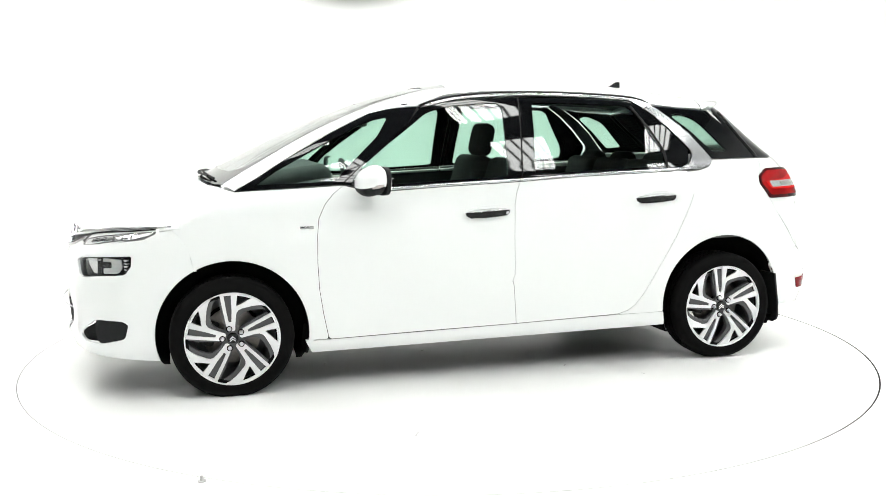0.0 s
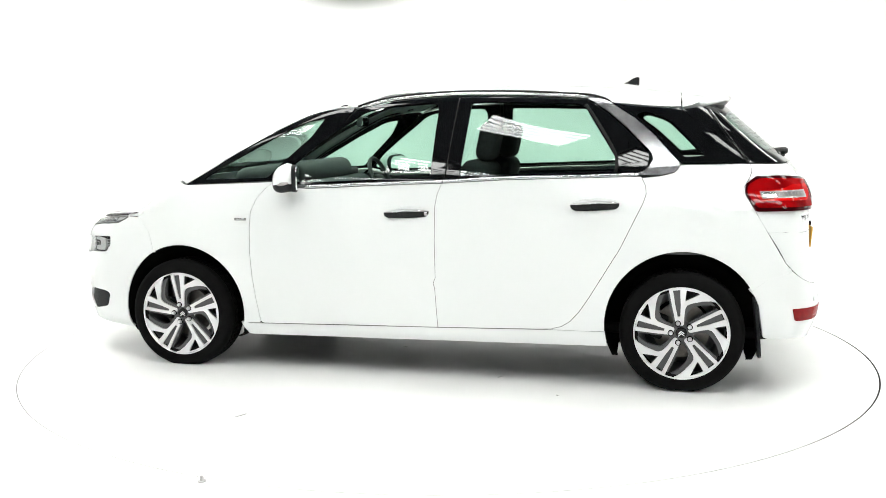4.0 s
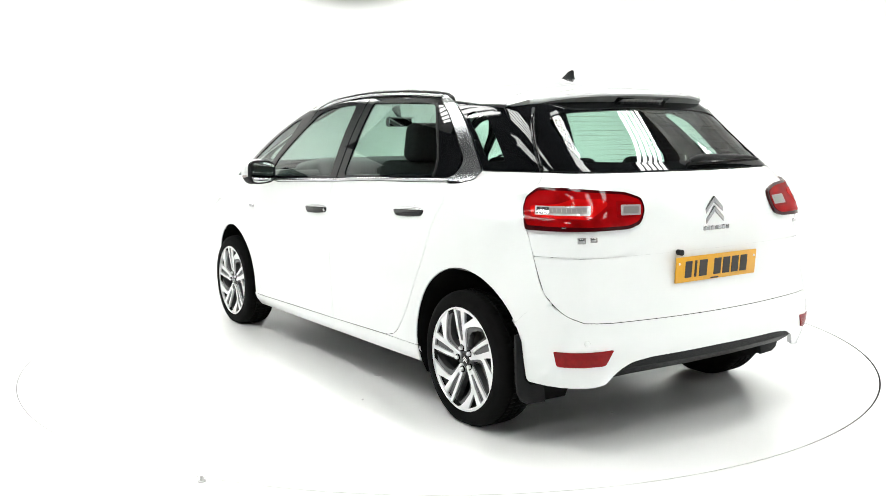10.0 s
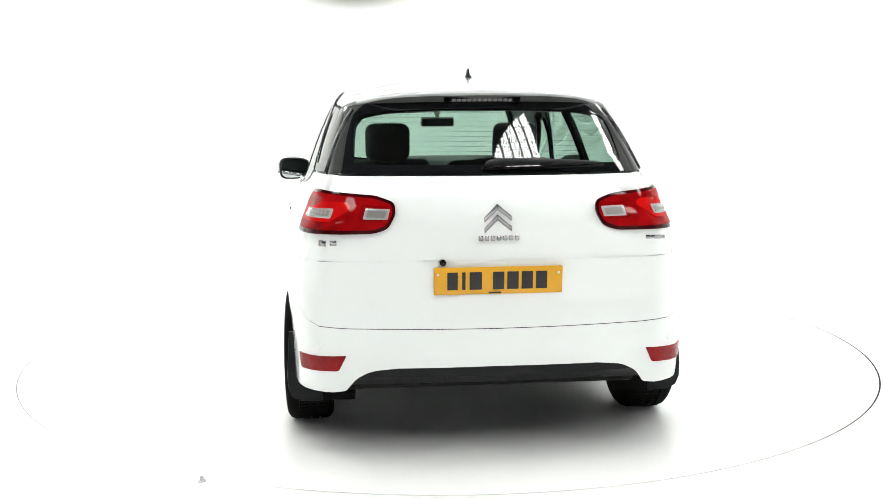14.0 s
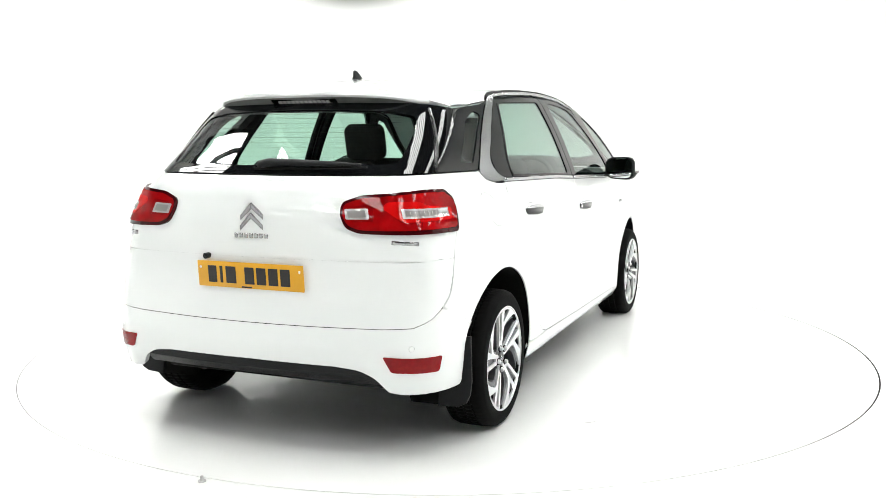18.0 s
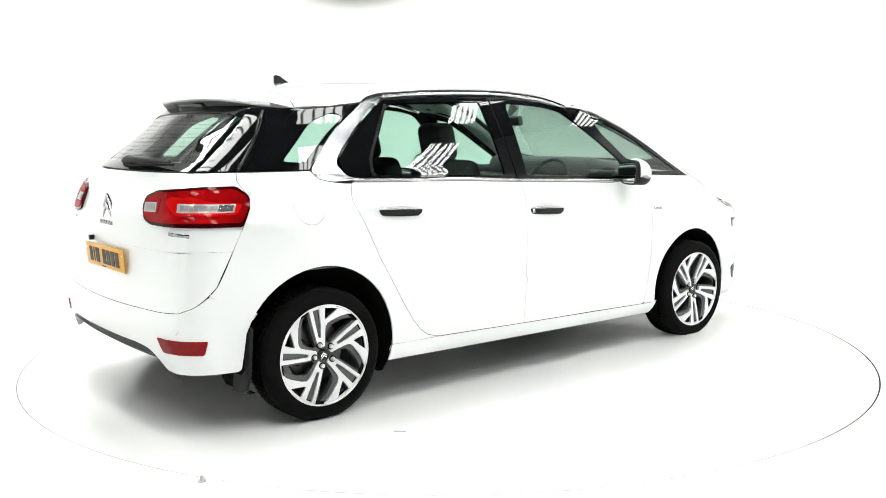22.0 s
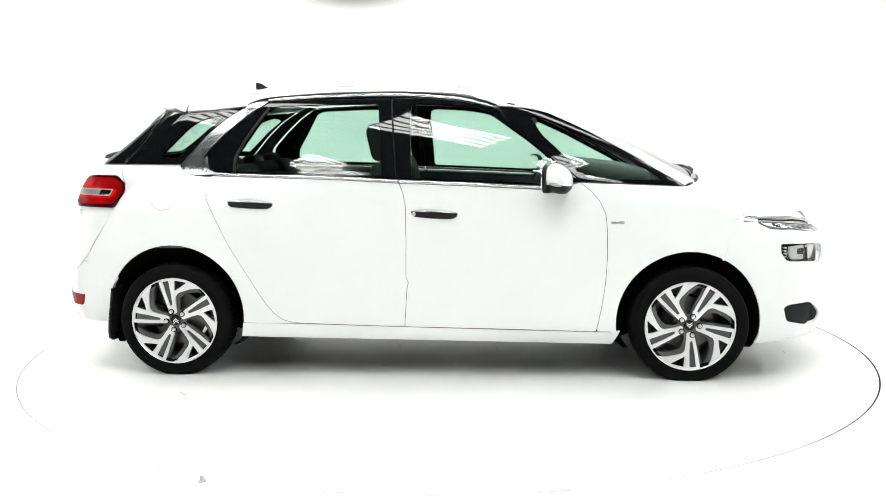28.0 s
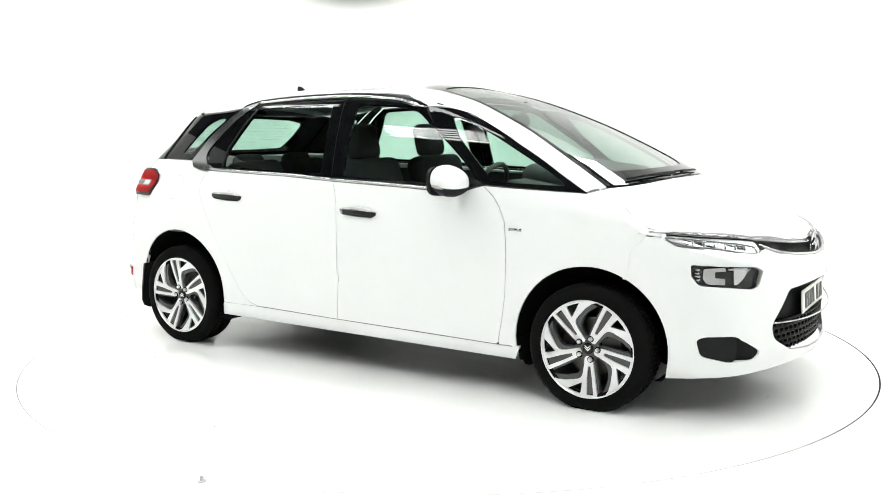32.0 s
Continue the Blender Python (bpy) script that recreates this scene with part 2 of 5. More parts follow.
def rays(kind, uv):
    uv = np.asarray(uv, float).reshape(-1, 2)
    a, b = uv[:, 0], uv[:, 1]
    zero, one = np.zeros(len(a)), np.ones(len(a))
    if kind == "s":
        return np.stack([a, one * 1.25, b], 1), np.stack([zero, -one, zero], 1), 1.25
    if kind == "t":
        return np.stack([a, b, one * 1.9], 1), np.stack([zero, zero, -one], 1), 1.9
    turn = a / ROUND
    way = -1 if kind == "r" else 1
    out = np.stack([way * np.cos(turn), np.sin(turn), zero], 1)
    start = out * 1.7 + np.stack([one * AXIS[kind], zero, b], 1)
    return start, -out, 1.7


def onto(kind, uv):
    o, d, far = rays(kind, uv)
    return cast(o, d, far)[0]


def flat(kind, p):
    p = np.asarray(p, float).reshape(-1, 3)
    if kind == "s":
        return p[:, [0, 2]]
    if kind == "t":
        return p[:, [0, 1]]
    way = -1 if kind == "r" else 1
    return np.stack([np.arctan2(p[:, 1], way * (p[:, 0] - AXIS[kind])) * ROUND, p[:, 2]], 1)


def spots(kind, text):
    """Control places of an outline in the flat pattern of that kind; a fourth number rounds the corner."""
    out, rad = [], []
    for word in text.split(";"):
        w = word.split()
        k = w[0]
        u, v = float(w[1]), float(w[2])
        if k in "rf":
            u = radians(u) * ROUND
        uv = np.array([[u, v]])
        out.append(uv[0] if k == kind else flat(kind, onto(k, uv))[0])
        rad.append(float(w[3]) if len(w) > 3 else 0.0)
    return out, rad


def rounded(pts, rad, step=0.035):
    """A closed outline with rounded corners, evenly divided."""
    n = len(pts)
    line = []
    for i in range(n):
        a, p, c = pts[i - 1], pts[i], pts[(i + 1) % n]
        r = rad[i]
        la, lc = np.linalg.norm(a - p), np.linalg.norm(c - p)
        r = min(r, 0.49 * la, 0.49 * lc)
        if r <= 0:
            line.append(p)
        else:
            q0, q1 = p + (a - p) / la * r, p + (c - p) / lc * r
            for t in np.linspace(0, 1, 6):
                line.append((1 - t) ** 2 * q0 + 2 * t * (1 - t) * p + t * t * q1)
    out = []
    for i in range(len(line)):
        p, c = line[i], line[(i + 1) % len(line)]
        k = max(1, int(np.linalg.norm(c - p) / step))
        out += [p + (c - p) * j / k for j in range(k)]
    keep = [out[0]]
    for p in out[1:]:
        if np.linalg.norm(p - keep[-1]) > 1e-4:
            keep.append(p)
    return np.array(keep)


def area(loop):
    x, y = loop[:, 0], loop[:, 1]
    return 0.5 * np.sum(x * np.roll(y, -1) - np.roll(x, -1) * y)


def shrink(loop, d):
    if area(loop) < 0:
        loop = loop[::-1]
    e = np.roll(loop, -1, 0) - loop
    e /= np.linalg.norm(e, axis=1)[:, None] + 1e-12
    nrm = np.stack([-e[:, 1], e[:, 0]], 1)
    m = nrm + np.roll(nrm, 1, 0)
    m /= np.maximum((m * m).sum(1), 0.7)[:, None] / 2
    return loop + m * d


def grads(p):
    g = np.zeros_like(p)
    for i in range(3):
        h = np.zeros(3)
        h[i] = 0.004
        g[:, i] = form(p + h) - form(p - h)
    return g / (np.linalg.norm(g, axis=1)[:, None] + 1e-12)


def arch(cx, cz, r, a0, a1, n=30):
    """Words of an arch in the side pattern, from angle a0 to a1."""
    return ";".join("s %.4f %.4f" % (cx + r * math.cos(radians(a0 + (a1 - a0) * i / n)), cz + r * math.sin(radians(a0 + (a1 - a0) * i / n))) for i in range(n + 1))


def spots_both(kind, text):
    p, r = spots(kind, text)
    axis = 1 if kind == "t" else 0
    q, s = list(p), list(r)
    for a, b in list(zip(p, r))[::-1]:
        if abs(a[axis]) > 1e-5:
            m = a.copy()
            m[axis] = -m[axis]
            q.append(m)
            s.append(b)
    return q, s


def panel(name, kind, text, material, holes=(), gap=0.0014, off=0.0, thick=0.016, cell=0.05, whole=False, side=1, whole_holes=()):
    """The mesh of a skin panel cut to an outline on the body form, with turned-in edges."""
    loops = [rounded(*(spots_both if whole else spots)(kind, text))]
    loops[0] = shrink(loops[0], gap)
    for h in holes:
        loop = rounded(*spots(kind, h), step=0.025)
        loops.append(shrink(loop, -gap))
        if whole:
            m = loop.copy()
            m[:, 1 if kind == "t" else 0] *= -1
            loops.append(shrink(m, -gap))
    for h in whole_holes:
        loops.append(shrink(rounded(*spots_both(kind, h), step=0.025), -gap))
    pts = np.concatenate(loops)
    tris = geometry.tessellate_polygon([[Vector((x, y, 0)) for x, y in l] for l in loops])
    bm = bmesh.new()
    vs = [bm.verts.new((x, y, 0)) for x, y in pts]
    for t in tris:
        try:
            bm.faces.new([vs[i] for i in t])
        except ValueError:
            pass
    lo, hi = pts.min(0), pts.max(0)
    for ax in (0, 1):
        k = int((hi[ax] - lo[ax]) / cell)
        for i in range(1, k + 1):
            co, no = [0, 0, 0], [0, 0, 0]
            co[ax], no[ax] = lo[ax] + (hi[ax] - lo[ax]) * i / (k + 1), 1
            bmesh.ops.bisect_plane(bm, geom=list(bm.verts) + list(bm.edges) + list(bm.faces), dist=1e-5, plane_co=co, plane_no=no)
    bmesh.ops.dissolve_degenerate(bm, dist=2e-5, edges=bm.edges)
    bm.verts.index_update()
    uv = np.array([v.co[:2] for v in bm.verts])
    p = onto(kind, uv)
    nrm = grads(p)
    top = p + nrm * off
    faces = [[v.index for v in f.verts] for f in bm.faces]
    edges = [(e.verts[0].index, e.verts[1].index) for e in bm.edges if len(e.link_faces) == 1]
    bm.free()
    a, b, c = (top[[f[i] for f in faces]] for i in range(3))
    turn = np.einsum("ij,ij->i", np.cross(b - a, c - a), nrm[[f[0] for f in faces]])
    faces = [f if s > 0 else f[::-1] for f, s in zip(faces, turn)]
    verts, norms = [top], [nrm]
    n = len(top)
    if thick:
        for i, j in edges:
            q = np.array([top[i], top[j], top[j] - nrm[j] * thick, top[i] - nrm[i] * thick])
            w = np.cross(q[1] - q[0], q[3] - q[0])
            w /= np.linalg.norm(w) + 1e-12
            verts.append(q)
            norms.append(np.repeat(w[None], 4, 0))
            faces.append([n, n + 1, n + 2, n + 3])
            n += 4
    verts, norms = np.concatenate(verts), np.concatenate(norms)
    if side < 0:
        verts = verts * [1, -1, 1]
        norms = norms * [1, -1, 1]
        faces = [f[::-1] for f in faces]
    return mesh_of(name, verts, faces, material, True, norms)


def strip(name, words, width, proud, material, side=1, whole=False, kind=None, taper=True):
    """A raised moulding that follows places on the body."""
    pts = []
    for w in words.split(";"):
        k, u, v = w.split()[:3]
        u = radians(float(u)) * ROUND if k in "rf" else float(u)
        pts.append(onto(k, [[u, float(v)]])[0])
    pts = np.array(pts)
    if whole:
        pts = np.concatenate([pts, pts[::-1][1:] * [1, -1, 1]])
    fine = [pts[0]]
    for i in range(len(pts) - 1):
        k = max(1, int(np.linalg.norm(pts[i + 1] - pts[i]) / 0.04))
        m0 = (pts[i + 1] - pts[max(i - 1, 0)]) / 2
        m1 = (pts[min(i + 2, len(pts) - 1)] - pts[i]) / 2
        for j in range(1, k + 1):
            t = j / k
            fine.append((2 * t ** 3 - 3 * t * t + 1) * pts[i] + (t ** 3 - 2 * t * t + t) * m0 + (3 * t * t - 2 * t ** 3) * pts[i + 1] + (t ** 3 - t * t) * m1)
    p = np.array(fine)
    nrm = grads(p)
    p = p - nrm * form(p)[:, None]
    d = np.gradient(p, axis=0)
    d /= np.linalg.norm(d, axis=1)[:, None]
    s = np.cross(nrm, d)
    n = len(p)
    wid = np.full(n, width)
    if taper:
        wid[0] = wid[-1] = width * 0.3
    base = min(-.004, proud - .006)
    prof = [(-.5, base), (-.5, .5 * proud if proud > 0 else proud), (-.3, proud), (.3, proud), (.5, .5 * proud if proud > 0 else proud), (.5, base)]
    v = []
    for i in range(n):
        for a, h in prof:
            v.append(p[i] + s[i] * a * wid[i] + nrm[i] * h)
    v = np.array(v)
    m = len(prof)
    f = [(i * m + j, i * m + j + 1, (i + 1) * m + j + 1, (i + 1) * m + j) for i in range(n - 1) for j in range(m - 1)]
    f += [tuple(range(m))[::-1], tuple(range((n - 1) * m, n * m))]
    if side < 0:
        v = v * [1, -1, 1]
        f = [t[::-1] for t in f]
    return mesh_of(name, v, f, material)


# ---- studio ----
def studio_white(name, base, stain, gloss=0.55, spec=0.3):
    m = mat(name, base, gloss, noise_scale=1.2, noise_amount=stain, bump=0.05, bump_scale=60, spec=spec)
    return m


FLOOR_WHITE = studio_white("white_floor_paint", (0.80, 0.80, 0.79), 0.06, 0.20, 0.8)
WALL_WHITE = studio_white("white_wall_paint", (0.88, 0.88, 0.87), 0.015)
# wall white with a soft grey oval high on the back, mixed into the colour
WALL_GREY_PATCH = studio_white("white_wall_paint_marked", (0.88, 0.88, 0.87), 0.015)
_nt = WALL_GREY_PATCH.node_tree
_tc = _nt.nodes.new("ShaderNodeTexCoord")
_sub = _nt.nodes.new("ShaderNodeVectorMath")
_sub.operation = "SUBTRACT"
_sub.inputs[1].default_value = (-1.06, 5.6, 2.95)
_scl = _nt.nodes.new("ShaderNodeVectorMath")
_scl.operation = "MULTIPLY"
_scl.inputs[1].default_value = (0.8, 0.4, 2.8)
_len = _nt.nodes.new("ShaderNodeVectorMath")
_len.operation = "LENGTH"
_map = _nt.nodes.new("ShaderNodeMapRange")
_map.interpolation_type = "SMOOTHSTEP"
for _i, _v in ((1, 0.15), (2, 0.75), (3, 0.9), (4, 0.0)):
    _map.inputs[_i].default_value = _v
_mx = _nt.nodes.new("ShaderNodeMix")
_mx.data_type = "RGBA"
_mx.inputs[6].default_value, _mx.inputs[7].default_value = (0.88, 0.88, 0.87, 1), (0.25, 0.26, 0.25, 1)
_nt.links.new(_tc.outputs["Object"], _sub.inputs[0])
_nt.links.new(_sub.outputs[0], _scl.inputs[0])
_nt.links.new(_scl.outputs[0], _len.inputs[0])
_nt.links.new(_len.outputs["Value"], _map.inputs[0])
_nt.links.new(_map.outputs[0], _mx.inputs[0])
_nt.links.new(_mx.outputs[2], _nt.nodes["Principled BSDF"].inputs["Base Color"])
CEILING_DARK = mat("dark_ceiling", (0.035, 0.036, 0.038), 0.9, noise_scale=2, noise_amount=0.2)
HALL_DARK = mat("dark_curtain", (0.03, 0.03, 0.032), 0.95, noise_scale=3, noise_amount=0.3)
TABLE_EDGE = mat("grey_steel_edge", (0.20, 0.20, 0.20), 0.5, 0.6, noise_scale=20, noise_amount=0.2)
PIT = mat("dark_pit_steel", (0.06, 0.06, 0.06), 0.8, noise_scale=20, noise_amount=0.2, spec=0.1)
SCUFF = mat("grey_scuff", (0.40, 0.40, 0.39), 0.7, noise_scale=30, noise_amount=0.3)
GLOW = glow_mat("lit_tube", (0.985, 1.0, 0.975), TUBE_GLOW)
LAMP_DARK = mat("black_lamp_housing", (0.02, 0.02, 0.02), 0.6, noise_scale=10, noise_amount=0.1)

ROOM_X, ROOM_BACK, ROOM_FRONT, ROOM_H, COVE, WALL_TOP = 6.2, 5.6, -8.6, 5.0, 0.7, 3.35


def room_outline(n=96):
    """The plan of the wall: a rounded oblong round the table."""
    out = []
    cy, ry = (ROOM_BACK + ROOM_FRONT) / 2, (ROOM_BACK - ROOM_FRONT) / 2
    for i in range(n):
        a = 2 * math.pi * i / n
        c, s = math.cos(a), math.sin(a)
        out.append((ROOM_X * math.copysign(abs(c) ** 0.55, c), cy + ry * math.copysign(abs(s) ** 0.55, s)))
    return out


def build_room():
    plan = room_outline()
    n = len(plan)
    cy = (ROOM_BACK + ROOM_FRONT) / 2
    # one sheet of floor up to the wall's cove, with the round opening of the table
    vs, fs = [], []
    k = 160
    tx, ty = 0.0097, -0.0015
    hole = [(tx + (TABLE_RADIUS + 0.005) * math.cos(2 * math.pi * i / k), ty + (TABLE_RADIUS + 0.005) * math.sin(2 * math.pi * i / k)) for i in range(k)]
    loops = [plan, hole]
    flat_pts = [p for l in loops for p in l]
    tris = geometry.tessellate_polygon([[Vector((x, y, 0)) for x, y in l] for l in loops])
    vs = [(x, y, 0) for x, y in flat_pts]
    for t in tris:
        a, b, c = (Vector(vs[i]) for i in t)
        fs.append(t if (b - a).cross(c - a).z > 0 else t[::-1])
    floor = new("floor", mesh_of("floor", vs, fs, FLOOR_WHITE, False))
    tagged(floor, "glossy white painted studio floor round a turntable", "floor", kind="structure")
    lip = [(x, y, -0.001) for x, y in hole] + [(x, y, -0.08) for x, y in hole]
    sides = [(i, (i + 1) % k, k + (i + 1) % k, k + i) for i in range(k)]
    pit = new("turntable_pit", mesh_of("turntable_pit", lip, sides + [tuple(range(k, 2 * k))], PIT, False))
    tagged(pit, "dark shallow pit under the turntable", "floor", kind="structure")
    # wall with a cove at its foot
    vs, fs = [], []
    prof = []
    for i in range(9):
        a = math.pi / 2 * i / 8
        prof.append((COVE * (1 - math.sin(a)), COVE * (1 - math.cos(a))))
    prof += [(0.0, 1.6), (0.0, 2.6), (0.0, WALL_TOP), (0.0, ROOM_H)]
    for x, y in plan:
        d = Vector((x, y - cy))
        u = d.normalized()
        for ins, h in prof:
            vs.append((x - u.x * ins, y - u.y * ins, h + 0.002))
        vs.append((x + u.x * 0.12, y + u.y * 0.12, ROOM_H))
        vs.append((x + u.x * 0.12, y + u.y * 0.12, 0))
    m = len(prof) + 2
    for i in range(n):
        j = (i + 1) % n
        for q in range(m - 1):
            fs.append((i * m + q, i * m + q + 1, j * m + q + 1, j * m + q))
    high = [f for f in fs if -3.4 < vs[f[0]][1] < 3.2 and vs[f[0]][0] < -3 and f[0] % m == len(prof) - 2]
    bright = [f for f in fs if vs[f[0]][1] > -3.4 and f not in high]
    dim = [f for f in fs if vs[f[0]][1] <= -3.4 and f[0] % m >= len(prof) - 4]
    near = [f for f in fs if vs[f[0]][1] <= -3.4 and f[0] % m < len(prof) - 4]
    wall = new("wall_round", mesh_of("wall_round", vs, bright, WALL_GREY_PATCH, True))
    tagged(wall, "seamless curved white infinity wall of a photo studio", "wall", kind="structure")
    top = new("wall_upper", mesh_of("wall_upper", vs, high, CEILING_DARK, True))
    tagged(top, "dark matt hall wall above the white studio wall", "wall", kind="structure")
    # unseen dark surface added behind the camera to keep glass and trim reflections dark
    hall = new("wall_hall", mesh_of("wall_hall", vs, dim, HALL_DARK, True))
    tagged(hall, "dark curtain over the white wall behind the camera", "wall", kind="structure")
    low = new("wall_near", mesh_of("wall_near", vs, near, WALL_WHITE, True))
    tagged(low, "white painted studio wall behind the camera", "wall", kind="structure")
    for name, keep, m, label in (("ceiling_back", 1, WALL_WHITE, "white ceiling sheet over the back of the studio"), ("ceiling_front", -1, CEILING_DARK, "dark matt ceiling above hanging lamp banks")):
        split = 0.9
        ring = [(x * 1.03, y * 1.03) for x, y in plan if (y - split) * keep > 0]
        ring = sorted(ring, key=lambda q: math.atan2(q[0], (q[1] - split) * keep))
        edge = max(abs(q[0]) for q in ring)
        ring = [(-edge, split)] + ring + [(edge, split)]
        k2 = len(ring)
        low, high = [(x, y, ROOM_H) for x, y in ring], [(x, y, ROOM_H + 0.15) for x, y in ring]
        fs = [tuple(range(k2)), tuple(range(k2, 2 * k2))[::-1]] + [(i, k2 + i, k2 + (i + 1) % k2, (i + 1) % k2) for i in range(k2)]
        ob = new(name, mesh_of(name, low + high, fs, m, False))
        tagged(ob, label, "ceiling", kind="structure")


def build_table():
    k = 160
    r = TABLE_RADIUS
    b = lathe([(0.001, 0.0), (r - 0.001, 0.0), (r, -0.001), (r, -0.004), (0.001, -0.004)], k, "z")
    me = bpy.data.meshes.new("turntable")
    b.to_mesh(me)
    b.free()
    me.materials.append(FLOOR_WHITE)
    table = new("turntable", me)
    tagged(table, "large round white turntable flush with the studio floor", "turntable")
    part("edge_band", lathe([(r - 0.01, -0.004), (r - 0.0005, -0.004), (r - 0.0005, -0.06), (r - 0.01, -0.06)], k, "z"), PIT, table, "dark steel edge")
    rng = random.Random(5)
    for i in range(16):
        a, q = rng.uniform(0, 6.28), rng.uniform(0.3, 2.3)
        s = rng.uniform(0.006, 0.02)
        bm = box(s * rng.uniform(1, 3.5), s * 0.5, 0.002, bevel=0.0008, seg=1)
        ob = part("paint_chip", bm, SCUFF, table, "small grey chip in the white paint", pose(q * math.cos(a), q * math.sin(a), 0.0011, 0, 0, rng.uniform(0, 180)))
    return table


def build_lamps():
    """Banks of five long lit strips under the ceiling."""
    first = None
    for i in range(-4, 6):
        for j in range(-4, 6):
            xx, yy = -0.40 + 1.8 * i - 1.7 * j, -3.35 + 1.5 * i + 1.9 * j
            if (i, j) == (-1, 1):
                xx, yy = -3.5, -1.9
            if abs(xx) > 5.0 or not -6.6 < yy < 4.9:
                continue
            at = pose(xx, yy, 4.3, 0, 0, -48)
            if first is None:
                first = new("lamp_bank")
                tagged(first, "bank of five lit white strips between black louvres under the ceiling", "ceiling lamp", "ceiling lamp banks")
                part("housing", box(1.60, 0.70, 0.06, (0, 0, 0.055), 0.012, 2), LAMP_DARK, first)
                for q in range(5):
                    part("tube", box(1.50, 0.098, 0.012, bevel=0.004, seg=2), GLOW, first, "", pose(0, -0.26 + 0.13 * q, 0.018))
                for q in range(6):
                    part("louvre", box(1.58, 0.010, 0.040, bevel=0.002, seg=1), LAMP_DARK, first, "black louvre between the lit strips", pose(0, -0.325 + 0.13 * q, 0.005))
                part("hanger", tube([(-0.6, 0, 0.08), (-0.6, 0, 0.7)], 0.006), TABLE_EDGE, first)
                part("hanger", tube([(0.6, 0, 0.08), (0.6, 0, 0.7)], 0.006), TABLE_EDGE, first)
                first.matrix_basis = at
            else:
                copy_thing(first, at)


build_room()
turntable = build_table()
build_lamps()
marker = new("floor_stud")
tagged(marker, "tiny grey stud on the white studio floor", "floor stud")
marker.matrix_basis = pose(-0.942, -2.345, 0)
part("base", lathe([(0.001, 0), (0.016, 0), (0.016, 0.004), (0.001, 0.005)], 16, "z"), SCUFF, marker)
part("knob", lathe([(0.001, 0.004), (0.008, 0.004), (0.006, 0.022), (0.001, 0.024)], 12, "z"), SCUFF, marker)

# ---- car ----
car = new("car")
tagged(car, "white compact people carrier parked on a turntable", "car")
HUB_Z, AXLE = 0.300, 1.3925

ARCH_F = (1.381, .310, .380)
ARCH_R = (-1.393, .335, .385)
DOOR_F = "s .898 .260 .02;s .925 .40;s .942 .52;s .949 .66;s .947 .80;s .938 .89;s .905 .96;s .86 1.012;s .805 1.054"
DOOR_B = "s -.155 1.071;s -.128 1.00;s -.115 .93;s -.113 .75;s -.116 .55;s -.104 .52;s -.112 .49;s -.126 .281"
DOOR_R = "s -.66 .2955;s -.735 .2995;s -.79 .315;s -.835 .345;s -.88 .398;s -.93 .475;s -1.08 .729;s -1.19 .962;s -1.204 1.005;s -1.200 1.045;s -1.180 1.085"
GATE_SIDE = "r 48.3 1.152;r 48.7 1.116;r 50.2 1.085;r 52.2 1.04;r 52.4 1.0;r 51.2 .92;r 49.1 .815"
GATE_LOW = "r 49.1 .815;r 46.2 .668;r 44 .622;r 41.8 .585 .03;r 38 .558;r 32 .551;r 16 .548;r 0 .547"


def rev(text):
    return ";".join(text.split(";")[::-1])


def both_sides(fn):
    for side in (1, -1):
        fn(side)


def skin(name, kind, text, material, parent, label="", **kw):
    return part(name, panel(name, kind, text, material, **kw), material, parent, label)


